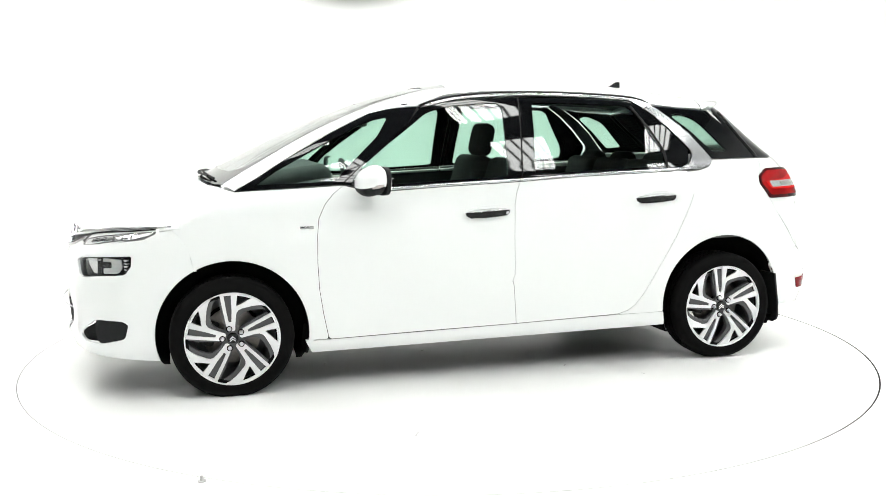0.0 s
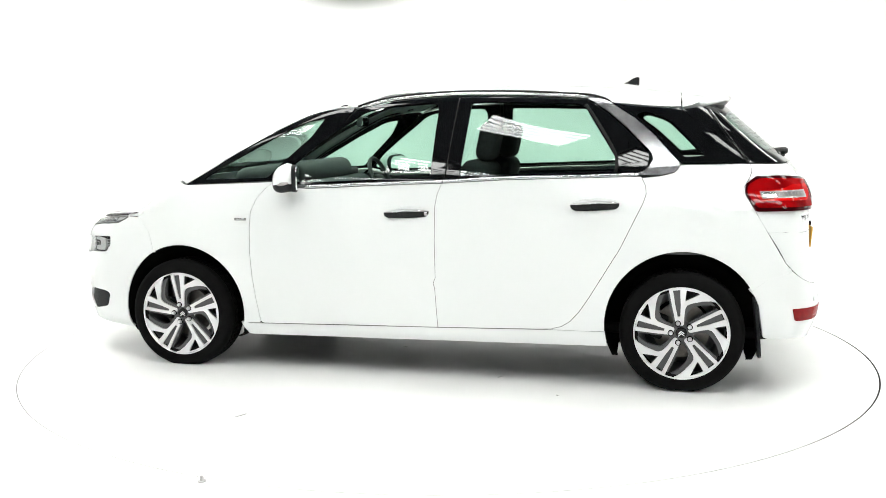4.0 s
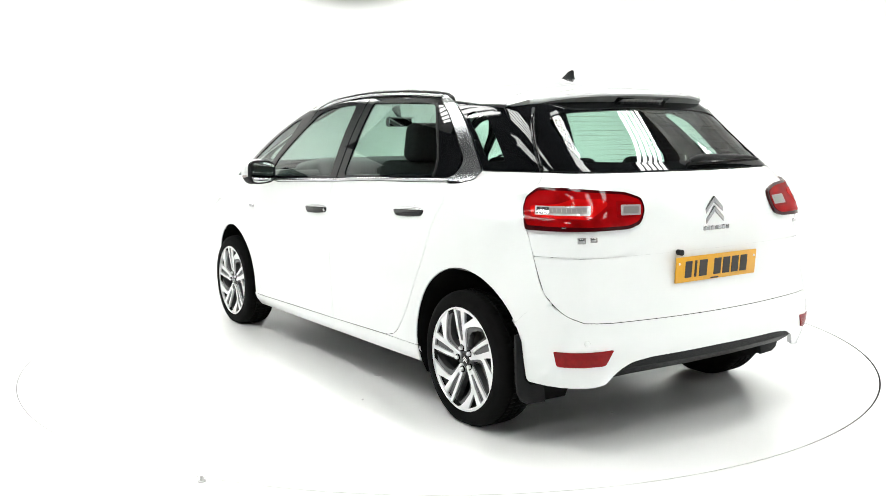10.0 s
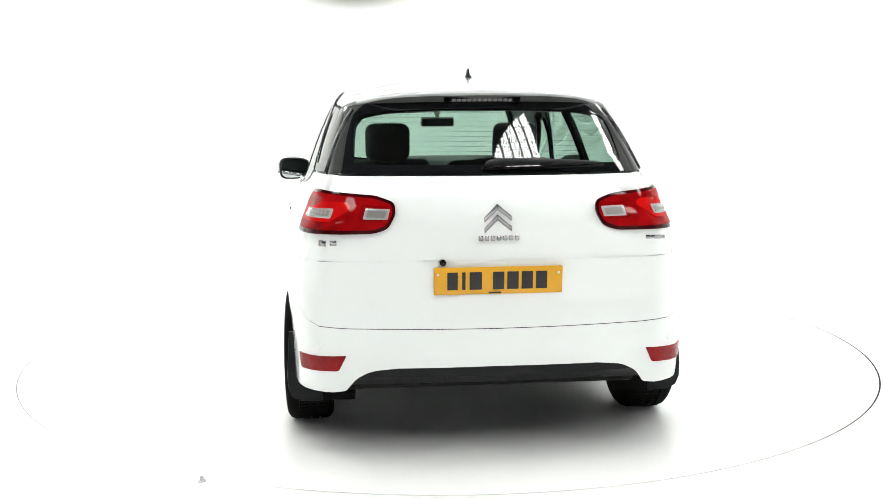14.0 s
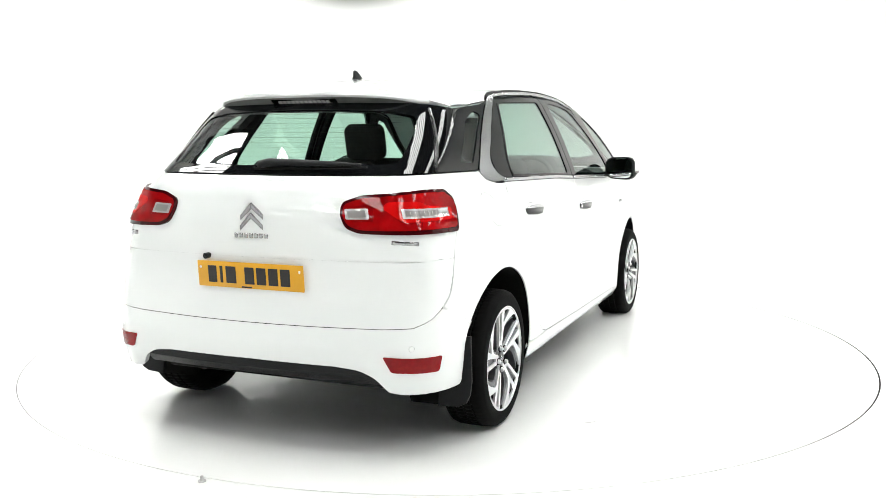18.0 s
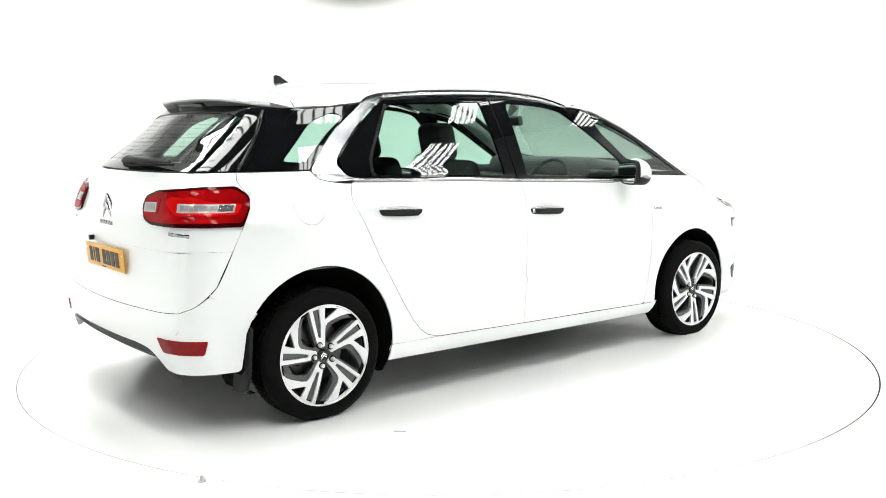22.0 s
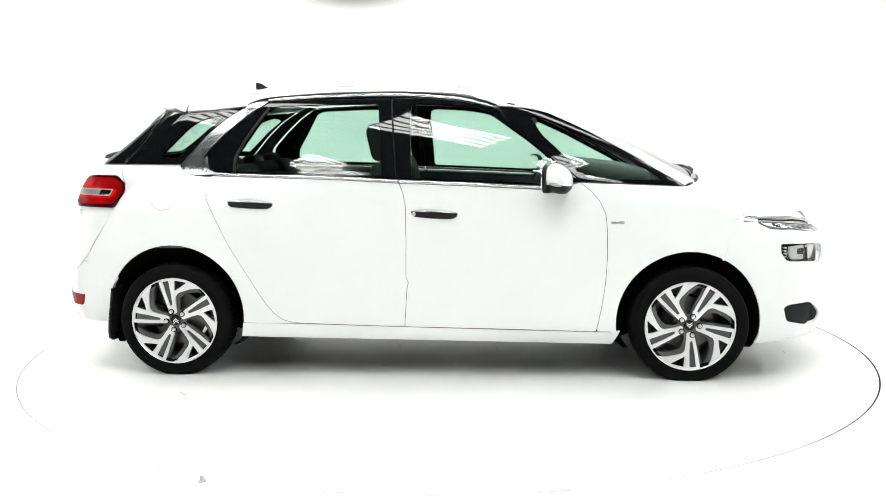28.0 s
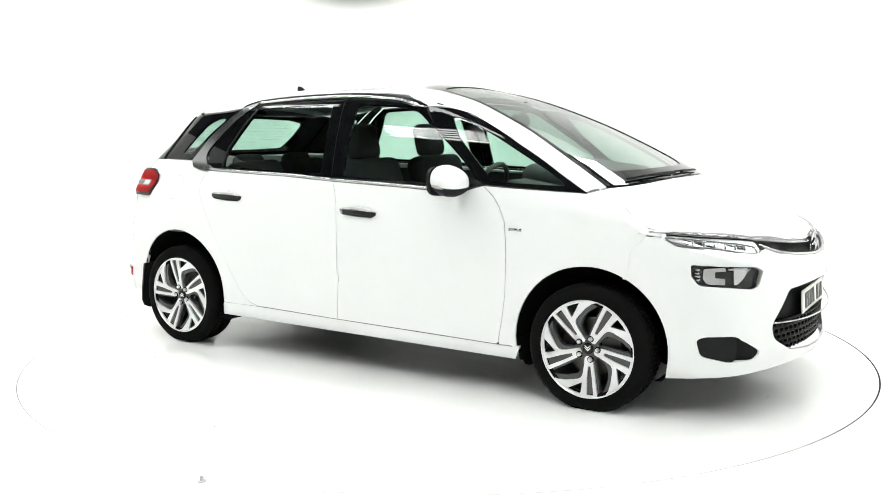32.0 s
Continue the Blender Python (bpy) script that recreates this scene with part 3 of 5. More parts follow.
def build_side(s):
    # lower skin
    wing = skin("front_wing", "s", rev(DOOR_F) + ";" + "s 1.02 .262;" + arch(*ARCH_F, 189, 62) + ";s 1.585 .764;s 1.655 .851;t 1.655 .835;t 1.50 .8135;t 1.412 .797;s 1.352 1.031;s 1.0 1.045", PAINT, car, side=s)
    door = skin("front_door", "s", DOOR_F + ";s .70 1.026;s .60 1.018;s .30 1.034;" + DOOR_B.replace("s -.155 1.071", "s -.150 1.053") + ";s .4 .272", PAINT, car, "white front door", side=s)
    back = skin("rear_door", "s", rev(DOOR_B).replace("s -.155 1.071", "s -.150 1.053") + ";s -.5 1.073;s -.9 1.084;s -1.176 1.092;" + rev(DOOR_R), PAINT, car, "white rear door", side=s)
    fuel = []
    if s < 0:
        fuel = [";".join("s %.4f %.4f" % (-1.437 + .072 * math.cos(a), .985 + .072 * math.sin(a)) for a in np.linspace(0, 2 * math.pi, 25)[:-1])]
        skin("fuel_flap", "s", fuel[0], PAINT, car, "round white fuel flap", side=s, gap=0.0003)
    quarter = skin("rear_wing", "s", DOOR_R + ";s -1.265 1.092;s -1.340 1.110 .01;s -1.372 1.149;s -1.5 1.150;" + GATE_SIDE + ";r 46.2 .668;r 44.6 .630;s -1.80 .5835;s -1.728 .5265;" + arch(*ARCH_R, 149, 4) + ";s -1.008 .297;s -.9 .294", PAINT, car, side=s, holes=fuel)
    skin("sill", "s", "s 1.022 .258 .01;s .985 .187 .01;s -1.025 .217;s -1.012 .2965;s -.72 .2945;s -.126 .2795;s .898 .2585", PAINT, car, side=s)
    # side windows
    win = skin("quarter_window", "s", "s 1.350 1.034;s 1.166 1.143;s 1.10 1.184;s .96 1.261;s .85 1.322;s .64 1.421;s .52 1.447 .03;s .376 1.457;s .43 1.374;s .60 1.245;s .813 1.060", BLACK_GLOSS, car, "triangular front quarter window with black border", side=s,
               holes=["s 1.245 1.064 .02;s 1.14 1.130;s .96 1.226;s .84 1.290;s .64 1.385 .03;s .545 1.402 .02;s .610 1.302;s .798 1.129;s .845 1.076 .02"], thick=.012)
    skin("pane", "s", "s 1.26 1.058;s 1.14 1.137;s .96 1.234;s .84 1.298;s .64 1.394;s .53 1.410;s .585 1.300;s .785 1.125;s .835 1.066", GLASS, win, side=s, off=-.004, thick=0, cell=.08).visible_shadow = False
    fr = skin("window_frame", "s", "s .808 1.060;s .60 1.247;s .43 1.376;s .366 1.447 .02;s .277 1.464;s .182 1.484;s .059 1.496;s -.203 1.506;" + "s -.163 1.085;s -.155 1.073;s .30 1.054;s .60 1.038;s .70 1.044", BLACK_GLOSS, door, "black window surround", side=s,
              holes=["s .762 1.066 .02;s .690 1.154;s .572 1.249;s .396 1.376;s .318 1.434 .05;s .19 1.458;s .05 1.470;s -.100 1.478 .05;s -.083 1.086 .02;s .30 1.068;s .60 1.054"], thick=.014)
    skin("pane", "s", "s .772 1.06;s .694 1.164;s .576 1.259;s .400 1.386;s .322 1.444;s .19 1.470;s .05 1.480;s -.107 1.486;s -.090 1.08;s .30 1.062;s .60 1.048", GLASS, door, "green-tinted window pane", side=s, off=-.004, thick=0, cell=.08).visible_shadow = False
    fr = skin("window_frame", "s", "s -.167 1.075;s -.210 1.506;s -.55 1.502;s -.895 1.484 .02;s -1.00 1.414;s -1.104 1.325;s -1.218 1.205 .03;s -1.203 1.130 .02;s -1.155 1.111;s -.65 1.096", BLACK_GLOSS, back, "black window surround", side=s,
              holes=["s -.243 1.093 .02;s -.279 1.478 .02;s -.55 1.474;s -.842 1.464 .02;s -.886 1.440;s -1.044 1.190;s -1.044 1.122 .02;s -.65 1.108"], thick=.014)
    skin("pane", "s", "s -.237 1.086;s -.272 1.485;s -.55 1.481;s -.852 1.470;s -.893 1.445;s -1.052 1.190;s -1.052 1.115;s -.65 1.10", GLASS, back, "green-tinted window pane", side=s, off=-.004, thick=0, cell=.08).visible_shadow = False
    part("window_bar", strip("window_bar", "s -.882 1.46;s -.972 1.33;s -1.050 1.19;s -1.050 1.112", .016, .003, BLACK_RUBBER, s, taper=False), None, back)
    rq = skin("rear_quarter_window", "s", "s -1.012 1.470;s -1.10 1.453;s -1.366 1.432;r 48.6 1.156;s -1.5 1.154;s -1.373 1.155;s -1.24 1.300;s -1.145 1.385;s -1.05 1.446", BLACK_GLOSS, car, "black rear quarter window with a clear middle", side=s,
              holes=["s -1.490 1.196 .015;s -1.392 1.188 .01;s -1.25 1.320;s -1.139 1.404 .02;s -1.185 1.420 .02;s -1.310 1.378 .05"], thick=.012)
    skin("pane", "s", "s -1.50 1.190;s -1.388 1.180;s -1.24 1.320;s -1.125 1.408;s -1.185 1.428;s -1.320 1.386", GLASS, rq, side=s, off=-.004, thick=0, cell=.08).visible_shadow = False
    # bright work
    skin("chrome_blade", "s", "s -.893 1.490;s -.905 1.507;s -.996 1.474;s -1.05 1.442;s -1.14 1.381;s -1.24 1.295;s -1.369 1.151 .02;s -1.344 1.112 .02;s -1.268 1.096;s -1.160 1.099;s -1.160 1.110;s -1.203 1.125 .02;s -1.236 1.175 .03;s -1.222 1.214 .03;s -1.106 1.333;s -1.00 1.422", BLADE, car, "polished chrome blade round the rear side window", side=s, off=.004, gap=0)
    part("roof_rail", strip("roof_rail", "s .355 1.452;s .29 1.471;s .18 1.496;s .06 1.509;s -.21 1.524;s -.47 1.521;s -.73 1.510;s -.895 1.497", .017, .008, SATIN, s), None, car, "slim chrome strip along the roof edge")
    part("roof_seal", strip("roof_seal", "s .365 1.462;s .30 1.482;s .18 1.508;s .06 1.522;s -.21 1.536;s -.47 1.534;s -.73 1.522;s -.91 1.507;s -1.01 1.474", .018, .007, BLACK_RUBBER, s), None, car, "black rubber seal along the roof")
    part("belt_moulding", strip("belt_moulding", "s .62 1.029;s .45 1.036;s .30 1.044;s -.15 1.062", .015, .006, SATIN, s, taper=False), None, door, "chrome strip under the window")
    part("belt_moulding", strip("belt_moulding", "s -.157 1.062;s -.5 1.082;s -.9 1.093;s -1.165 1.101", .015, .006, SATIN, s, taper=False), None, back, "chrome strip under the window")
    # handles
    for owner, xm, zm, tilt in ((door, .040, .897, 3.0), (back, -.950, .950, 3.0)):
        y0 = half_width(np.array(xm), np.array(zm)) + 0.0
        rz = 1.2 if owner is door else 2.2
        at = Matrix.Diagonal((1, s, 1, 1)) @ pose(xm, y0, zm, -4, tilt, rz)
        h = [(.125 * math.copysign(abs(math.cos(a)) ** .9, math.cos(a)), .031 * math.copysign(abs(math.sin(a)) ** 1.1, math.sin(a))) for a in np.linspace(0, 2 * math.pi, 33)[:-1]]
        bowl = plate2d([h], .012, lambda x, z: .004 - .0015, .003)
        bowl.transform(at)
        hb = part("handle_bowl", bowl, PAINT, owner)
        g = [(.124, .005), (.0, .006), (-.124, .003), (-.122, -.012), (-.106, -.026), (.0, -.028), (.098, -.026), (.119, -.012)]
        grip = plate2d([g], .016, lambda x, z: .020 - .6 * x * x, .004)
        grip.transform(at)
        part("handle_grip", grip, BLACK_GLOSS, owner, "black door handle")
        c = [(.122, .006), (.10, .013), (.05, .018), (0, .020), (-.05, .018), (-.10, .012), (-.122, .004), (0, .0065)]
        cap = plate2d([c[::-1]], .014, lambda x, z: .023 - .6 * x * x, .003)
        cap.transform(at)
        part("handle_cap", cap, SATIN, owner, "chrome door handle top")
        if owner is door:
            lock = lathe([(.001, .002), (.007, .002), (.0095, .0), (.0095, -.006)], 20, "y")
            lock.transform(at @ Matrix.Translation((-.108, .0145, -.010)))
            part("lock", lock, SATIN, owner, "round chrome key lock")
    # black strips behind the door joints stand in for the shade inside the gaps
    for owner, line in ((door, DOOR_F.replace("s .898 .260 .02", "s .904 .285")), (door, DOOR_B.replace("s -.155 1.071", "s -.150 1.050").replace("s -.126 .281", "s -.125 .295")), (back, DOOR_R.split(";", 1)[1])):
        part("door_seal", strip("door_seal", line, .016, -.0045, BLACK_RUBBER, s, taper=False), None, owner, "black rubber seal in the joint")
    # grey line under the doors: the gap's shade given as base colour
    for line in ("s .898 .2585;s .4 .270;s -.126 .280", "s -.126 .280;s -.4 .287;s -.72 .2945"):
        part("joint_filler", strip("joint_filler", line, .016, -.0030, JOINT_SHADE, s, taper=False), None, door)
    part("joint_filler", strip("joint_filler", "s 1.655 .849;s 1.585 .764;s 1.557 .655;s 1.554 .643", .012, -.0016, PAINT, s, taper=False), None, wing)
    part("joint_filler", strip("joint_filler", "t 1.40 .800;t 1.50 .8135;t 1.58 .823;t 1.652 .834", .012, -.0006, PAINT, s, taper=False), None, wing)
    # rubber seals round the glass
    for line in ("s .81 1.06;s .60 1.246;s .43 1.375;s .37 1.45", "s -.161 1.075;s -.185 1.29;s -.207 1.505", "s -1.368 1.428;s -1.48 1.338;s -1.60 1.243;r 48.4 1.158", "s 1.350 1.034;s 1.166 1.143;s 1.10 1.184;s .96 1.261;s .85 1.322;s .64 1.421;s .52 1.447", "t 1.412 .748;t 1.2 .691;t .96 .609;t .77 .551;t .566 .488;t .386 .467;t .15 .388"):
        part("glass_seal", strip("glass_seal", line, .020, -.004, BLACK_RUBBER, s, taper=False), None, car, "black rubber seal")
    part("joint_filler", strip("joint_filler", "r 44.6 .626;s -1.80 .584;s -1.722 .523", .034, -.0009, PAINT, s, taper=False), None, quarter)
    part("joint_filler", strip("joint_filler", "t .204 .630;t .175 .51;t .146 .389", .014, -.0015, PAINT, s, taper=False), None, car)
    part("joint_filler", strip("joint_filler", "f 64 .873;f 61 .866;f 58 .858", .030, -.0012, PAINT, s, taper=False), None, wing)
    # small side badge
    part("side_badge", strip("side_badge", "s 1.034 .846;s 1.0 .846;s .966 .846", .014, .004, NOSE_CHROME, s, taper=False), None, wing, "small chrome badge")


both_sides(build_side)


def joined_wires():
    bm = bmesh.new()
    for i in range(11):
        z = 1.203 + .0205 * i
        lim = 33 + 1.2 * i
        pts = [onto("r", [[radians(lim - 2 * lim * k / 14) * ROUND, z]])[0] for k in range(15)]
        tube(pts, .0005, 5, bm)
    return bm


def build_ends():
    # bonnet, windscreen, roof
    ws = "t 1.41 .745;t 1.457 .59;t 1.49 .41;t 1.512 .20;t 1.520 0"
    ws_top = "t .12 0;t .125 .25;t .145 .385"
    skin("bonnet", "t", rev("t 1.425 .752;t 1.470 .60;t 1.503 .42;t 1.524 .20;t 1.532 0") + ";t 1.415 .797;t 1.50 .812;t 1.655 .832;f 58.5 .872;f 46 .860;f 33 .836;f 18 .805;f 7 .788;f 0 .784", PAINT, car, "white bonnet", whole=True, cell=.045)
    screen = skin("windscreen_border", "t", ws_top + ";" + "t .386 .465;t .566 .485;t .77 .549;t .96 .607;t 1.2 .689;" + ws, BLACK_GLOSS, car, "black edge band of the windscreen", whole=True, gap=.002,
                  whole_holes=["t .24 0;t .245 .22;t .265 .36 .05;t .40 .43;t .566 .452;t .77 .516;t .96 .573;t 1.15 .635;t 1.29 .64 .06;t 1.365 .50;t 1.41 .24;t 1.42 0"])
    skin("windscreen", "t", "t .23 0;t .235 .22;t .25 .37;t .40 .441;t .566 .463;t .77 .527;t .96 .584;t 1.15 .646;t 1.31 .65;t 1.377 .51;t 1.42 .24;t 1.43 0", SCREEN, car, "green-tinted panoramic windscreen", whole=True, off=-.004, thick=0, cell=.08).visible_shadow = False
    skin("roof", "t", "t .115 0;t .12 .25;t .14 .388;t .20 .634;t .17 .632;t -.03 .612;t -.21 .606;t -.47 .606;t -.73 .614;t -.90 .622;t -1.01 .650;t -1.2 .640;t -1.366 .618;t -1.368 .3;t -1.368 0", PAINT, car, "white roof", whole=True, cell=.06)
    for s in (1, -1):
        skin("windscreen_pillar", "t", "s 1.350 1.036;s 1.166 1.143;s 1.10 1.184;s .96 1.261;s .85 1.322;s .64 1.421;s .52 1.447;s .380 1.459;s .30 1.482;t .204 .634;t .146 .389;t .386 .468;t .566 .488;t .77 .552;t .96 .610;t 1.2 .692;t 1.416 .750;t 1.408 .79", PAINT, car, "white windscreen pillar", side=s, cell=.04, gap=.0005)
    # tailgate
    gate = skin("tailgate", "r", "r 0 1.150;r 20 1.150;r 40 1.151;" + GATE_SIDE + ";r 42 .818;r 20 .819;r 0 .819", PAINT, car, "white tailgate", whole=True, cell=.045, gap=.0012)
    # dark strip round the tailgate, put in for the gap's shade
    part("gate_seal", strip("gate_seal", GATE_SIDE + ";" + GATE_LOW.replace("r 49.1 .815;", ""), .016, -.0045, BLACK_RUBBER, whole=True, taper=False), None, gate, "black rubber seal in the joint")
    skin("lower_panel", "r", "r 0 .815;r 20 .815;r 42 .814;" + GATE_LOW, PAINT, gate, whole=True, cell=.045, gap=.0012)
    part("joint_filler", strip("joint_filler", "r 48.7 .8165;r 42 .816;r 20 .817;r 0 .817", .010, -.0030, PAINT, whole=True, taper=False), None, gate)
    for s in (1, -1):
        part("gate_fin", strip("gate_fin", "r 54.4 1.425;r 53.6 1.37;r 52.0 1.283;r 48.6 1.161", .018, .008, BLACK_GLOSS, s, taper=False), None, gate, "raised black edge beside the rear window")
    part("heater_wires", joined_wires(), BLACK_RUBBER, gate, "fine heating wires in the rear window")
    skin("window_surround", "r", "r 0 1.154;r 30 1.156;r 48.2 1.157;s -1.372 1.432;r 57 1.446;r 50 1.452;r 30 1.456;r 0 1.458", BLACK_GLOSS, gate, "black gloss surround of the rear window", whole=True, cell=.045,
         whole_holes=["r 0 1.192;r 22 1.192;r 38 1.198 .03;r 44 1.30;r 49 1.39 .05;r 40 1.415;r 20 1.424;r 0 1.425"])
    skin("rear_window", "r", "r 0 1.186;r 22 1.186;r 39 1.192;r 44.6 1.30;r 50 1.395;r 40 1.421;r 20 1.430;r 0 1.431", GLASS, gate, "heated rear window", whole=True, off=-.004, thick=0, cell=.08).visible_shadow = False
    # spoiler above the rear window
    vs, fs = [], []
    ny, prof_n = 41, 11
    wide = (.618, .590, .556, .552, .552, .552, .551, .550, .545, .545, .545)
    for i in range(ny):
        v = -1 + 2 * i / (ny - 1)
        a = abs(v)
        xt = -1.650 + .06 * a ** 2 + .12 * a ** 6
        zt = 1.503 - .012 * a ** 2 - .030 * a ** 6
        xb = -1.575 + .09 * a ** 2
        xm = -1.47 + .02 * a ** 4
        ys = [w * v for w in wide]
        zr = float(onto("t", [[-1.372, abs(ys[0])]])[0][2])
        zq = float(onto("t", [[-1.42, abs(ys[1])]])[0][2])
        zm = float(onto("t", [[xm, abs(ys[2])]])[0][2])
        xs_ = [-1.372, -1.42, xm, xm + (xt - xm) * .55, xt + .02, xt + .003, xt, xt + .010, xb - .005, xb + .02, xb + .05]
        zs_ = [zr, zq + .001, zm + .002, zm + (zt - zm) * .5 + .005, zt + .008, zt + .001, zt - .012, zt - .021, 1.436 - .004 * a ** 2, 1.430 - .004 * a ** 2, 1.438]
        vs += list(zip(xs_, ys, zs_))
    for i in range(ny - 1):
        for j in range(prof_n - 1):
            fs.append((i * prof_n + j, i * prof_n + j + 1, (i + 1) * prof_n + j + 1, (i + 1) * prof_n + j))
    ends = [tuple(range(prof_n)), tuple(range((ny - 1) * prof_n, ny * prof_n))[::-1]]
    dark = [f for f in fs if f[0] % prof_n >= 7]
    meshes = []
    for faces in ([f for f in fs if f not in dark] + ends, dark):
        b = bmesh.new()
        bv = [b.verts.new(v) for v in vs]
        for f in faces:
            b.faces.new([bv[i] for i in f])
        bmesh.ops.delete(b, geom=[v for v in b.verts if not v.link_faces], context="VERTS")
        bmesh.ops.recalc_face_normals(b, faces=b.faces)
        meshes.append(smooth_bm(b, 50))
    spoiler = part("roof_spoiler", meshes[0], PAINT, car, "white roof spoiler over the rear window")
    part("underside", meshes[1], SPOILER_DARK, spoiler, "grey panel under the spoiler lip")
    part("brake_light", box(.012, .34, .046, (-1.606, 0, 1.466), .004, 2, (0, -58, 0)), BLACK_GLOSS, spoiler, "slim high brake light")
    for i in range(12):
        part("lamp_cell", box(.006, .017, .020, (-1.613, -.125 + .0227 * i, 1.4625), .002, 1, (0, -58, 0)), LAMP_MATT, spoiler)
    # bumpers
    lamp = "f 51.9 .727 .01;f 44 .722;f 36.6 .714 .01;f 34.5 .696 .01;f 36.4 .630 .01;f 38 .620 .01;f 44 .630;f 50.2 .636 .015;f 51.7 .676"
    fog = "f 50.2 .385 .02;f 48.6 .401 .015;f 41.9 .407 .02;f 35.1 .328 .02;f 36.5 .293 .02;f 43 .285 .02;f 49.2 .311 .02"
    intake = "f 0 .606;f 12 .603;f 24.6 .592 .02;f 31.8 .44 .03;f 30.4 .373 .03;f 23 .303 .03;f 10 .275;f 0 .270"
    half = "f 0 .716;f 5.5 .718;f 27 .759 .02;f 31.5 .787;f 35.1 .771 .01;f 41.8 .784;f 54.7 .808;f 58.6 .845;s 1.653 .849;s 1.585 .764;" + arch(*ARCH_F, 62, -19) + ";s 1.752 .186 .01;f 47.4 .205;f 35 .228;f 18 .235;f 0 .235"
    bump = skin("front_bumper", "f", half, PAINT, car, "white front bumper", whole=True, holes=[lamp, fog], whole_holes=[intake], cell=.045, thick=.012)
    for s in (1, -1):
        pod = skin("headlamp", "f", lamp, BLACK_GLOSS, car, "black headlamp with silver bowls behind clear plastic", side=s, off=-.028, gap=-.004, thick=0)
        skin("cover", "f", lamp, CLEAR, pod, side=s, off=-.003, gap=.001, thick=0)
        skin("lamp_ring", "f", "f 49.2 .708 .008;f 44.4 .716 .004;f 44.2 .700 .003;f 46.7 .697 .004;f 46.7 .669 .004;f 44.3 .665 .003;f 44.4 .640 .006;f 48.4 .641 .010;f 49.4 .665 .01", LAMP_MATT, pod, "open silver ring of the outer lamp", side=s, off=-.016, gap=0)
        skin("bowl", "f", "f 42.2 .714 .003;f 38.4 .711 .004;f 38.8 .688 .01;f 40.0 .660 .012;f 41.2 .642 .004;f 42.2 .640", LAMP_SILVER, pod, "silver lamp bowl", side=s, off=-.020, gap=0)
        for z0, a0, a1 in ((.706, 51.2, 49.9), (.690, 51.3, 50.0), (.676, 51.3, 49.8), (.660, 51.0, 49.9)):
            skin("facet", "f", "f %.2f %.4f;f %.2f %.4f;f %.2f %.4f" % (a0, z0, a1, z0 + .004, a1 + .3, z0 - .007), LAMP_SILVER, pod, "small chrome facet", side=s, off=-.014, gap=0, cell=.2)
        part("upper_shade", strip("upper_shade", "f 43.6 .708;f 41 .7065;f 38 .704", .008, -.013, LAMP_SILVER, s, taper=False), None, pod)
        day = skin("day_light", "f", "f 58.0 .844;f 54.1 .842;f 45 .826;f 34.6 .797;f 35.1 .775 .01;f 41.8 .788;f 54.7 .812", DAY_LENS, car, "slim day-running light with clear cells", side=s, off=-.012, gap=0)
        skin("cover", "f", "f 58.0 .844;f 54.1 .842;f 45 .826;f 34.6 .797;f 35.1 .775 .01;f 41.8 .788;f 54.7 .812", CLEAR, day, side=s, off=.001, gap=.001, thick=0)
        part("lamp_edge", strip("lamp_edge", "f 57.5 .8445;f 54.1 .8425;f 45 .827;f 34.8 .798", .004, .001, SPOILER_DARK, s, taper=False), None, day)
        part("lamp_edge", strip("lamp_edge", "f 57.5 .843;f 54.7 .812;f 41.8 .787;f 35.1 .774;f 34.6 .797", .0035, .001, SPOILER_DARK, s, taper=False), None, day)
        part("shadow_strip", strip("shadow_strip", "f 57 .8565;f 54 .853;f 45 .841;f 33.6 .821", .005, .0015, BLACK_RUBBER, s, taper=False), None, car, "thin black line under the chrome strip")
        for i in range(6):
            a0 = 53 - 2.6 * i
            skin("cell", "f", "f %.2f %.4f;f %.2f %.4f;f %.2f %.4f;f %.2f %.4f" % (a0, .842 - .0021 * (53 - a0), a0 - 1.9, .840 - .0021 * (54.9 - a0), a0 - 1.5, .820 - .0018 * (55 - a0), a0 + .3, .822 - .0018 * (53 - a0)), LAMP_SILVER, day, side=s, off=-.006, gap=0, cell=.2)
            part("cell_edge", strip("cell_edge", "f %.2f %.4f;f %.2f %.4f" % (a0 - 2.1, .838 - .0021 * (55 - a0), a0 - 1.6, .818 - .0018 * (55 - a0)), .004, .0, SPOILER_DARK, s, taper=False), None, day)
        fogp = skin("fog_lamp_panel", "f", fog, BLACK_PLASTIC, car, "black hollow round the fog lamp", side=s, off=-.010, gap=-.006, thick=0, cell=.012)
        for v in fogp.data.vertices:
            turn = math.degrees(math.atan2(abs(v.co.y), v.co.x - AXIS["f"]))
            deep = .050 * min(1, max(0, (turn - 35.4) / 5.5)) ** 1.2 * min(1, max(0, (.403 - v.co.z) / .022))
            v.co.x -= deep * .85
            v.co.y -= s * deep * .4
        fogp.data.normals_split_custom_set([(0, 0, 0)] * len(fogp.data.loops))
        skin("recess_cheek", "f", "f 50.2 .385 .02;f 48.6 .401 .015;f 42.6 .406;f 41.6 .398;f 41.2 .36;f 41.4 .300;f 42.2 .286;f 43.2 .286;f 49.2 .311 .02", BLACK_PLASTIC, fogp, "grained black cheek beside the fog lamp", side=s, off=-.004, gap=0, thick=.05)
        c = onto("f", [[radians(40.9) * ROUND, .350]])[0]
        b = lathe([(.001, .010), (.016, .009), (.026, .004), (.030, -.004), (.030, -.02)], 24, "x")
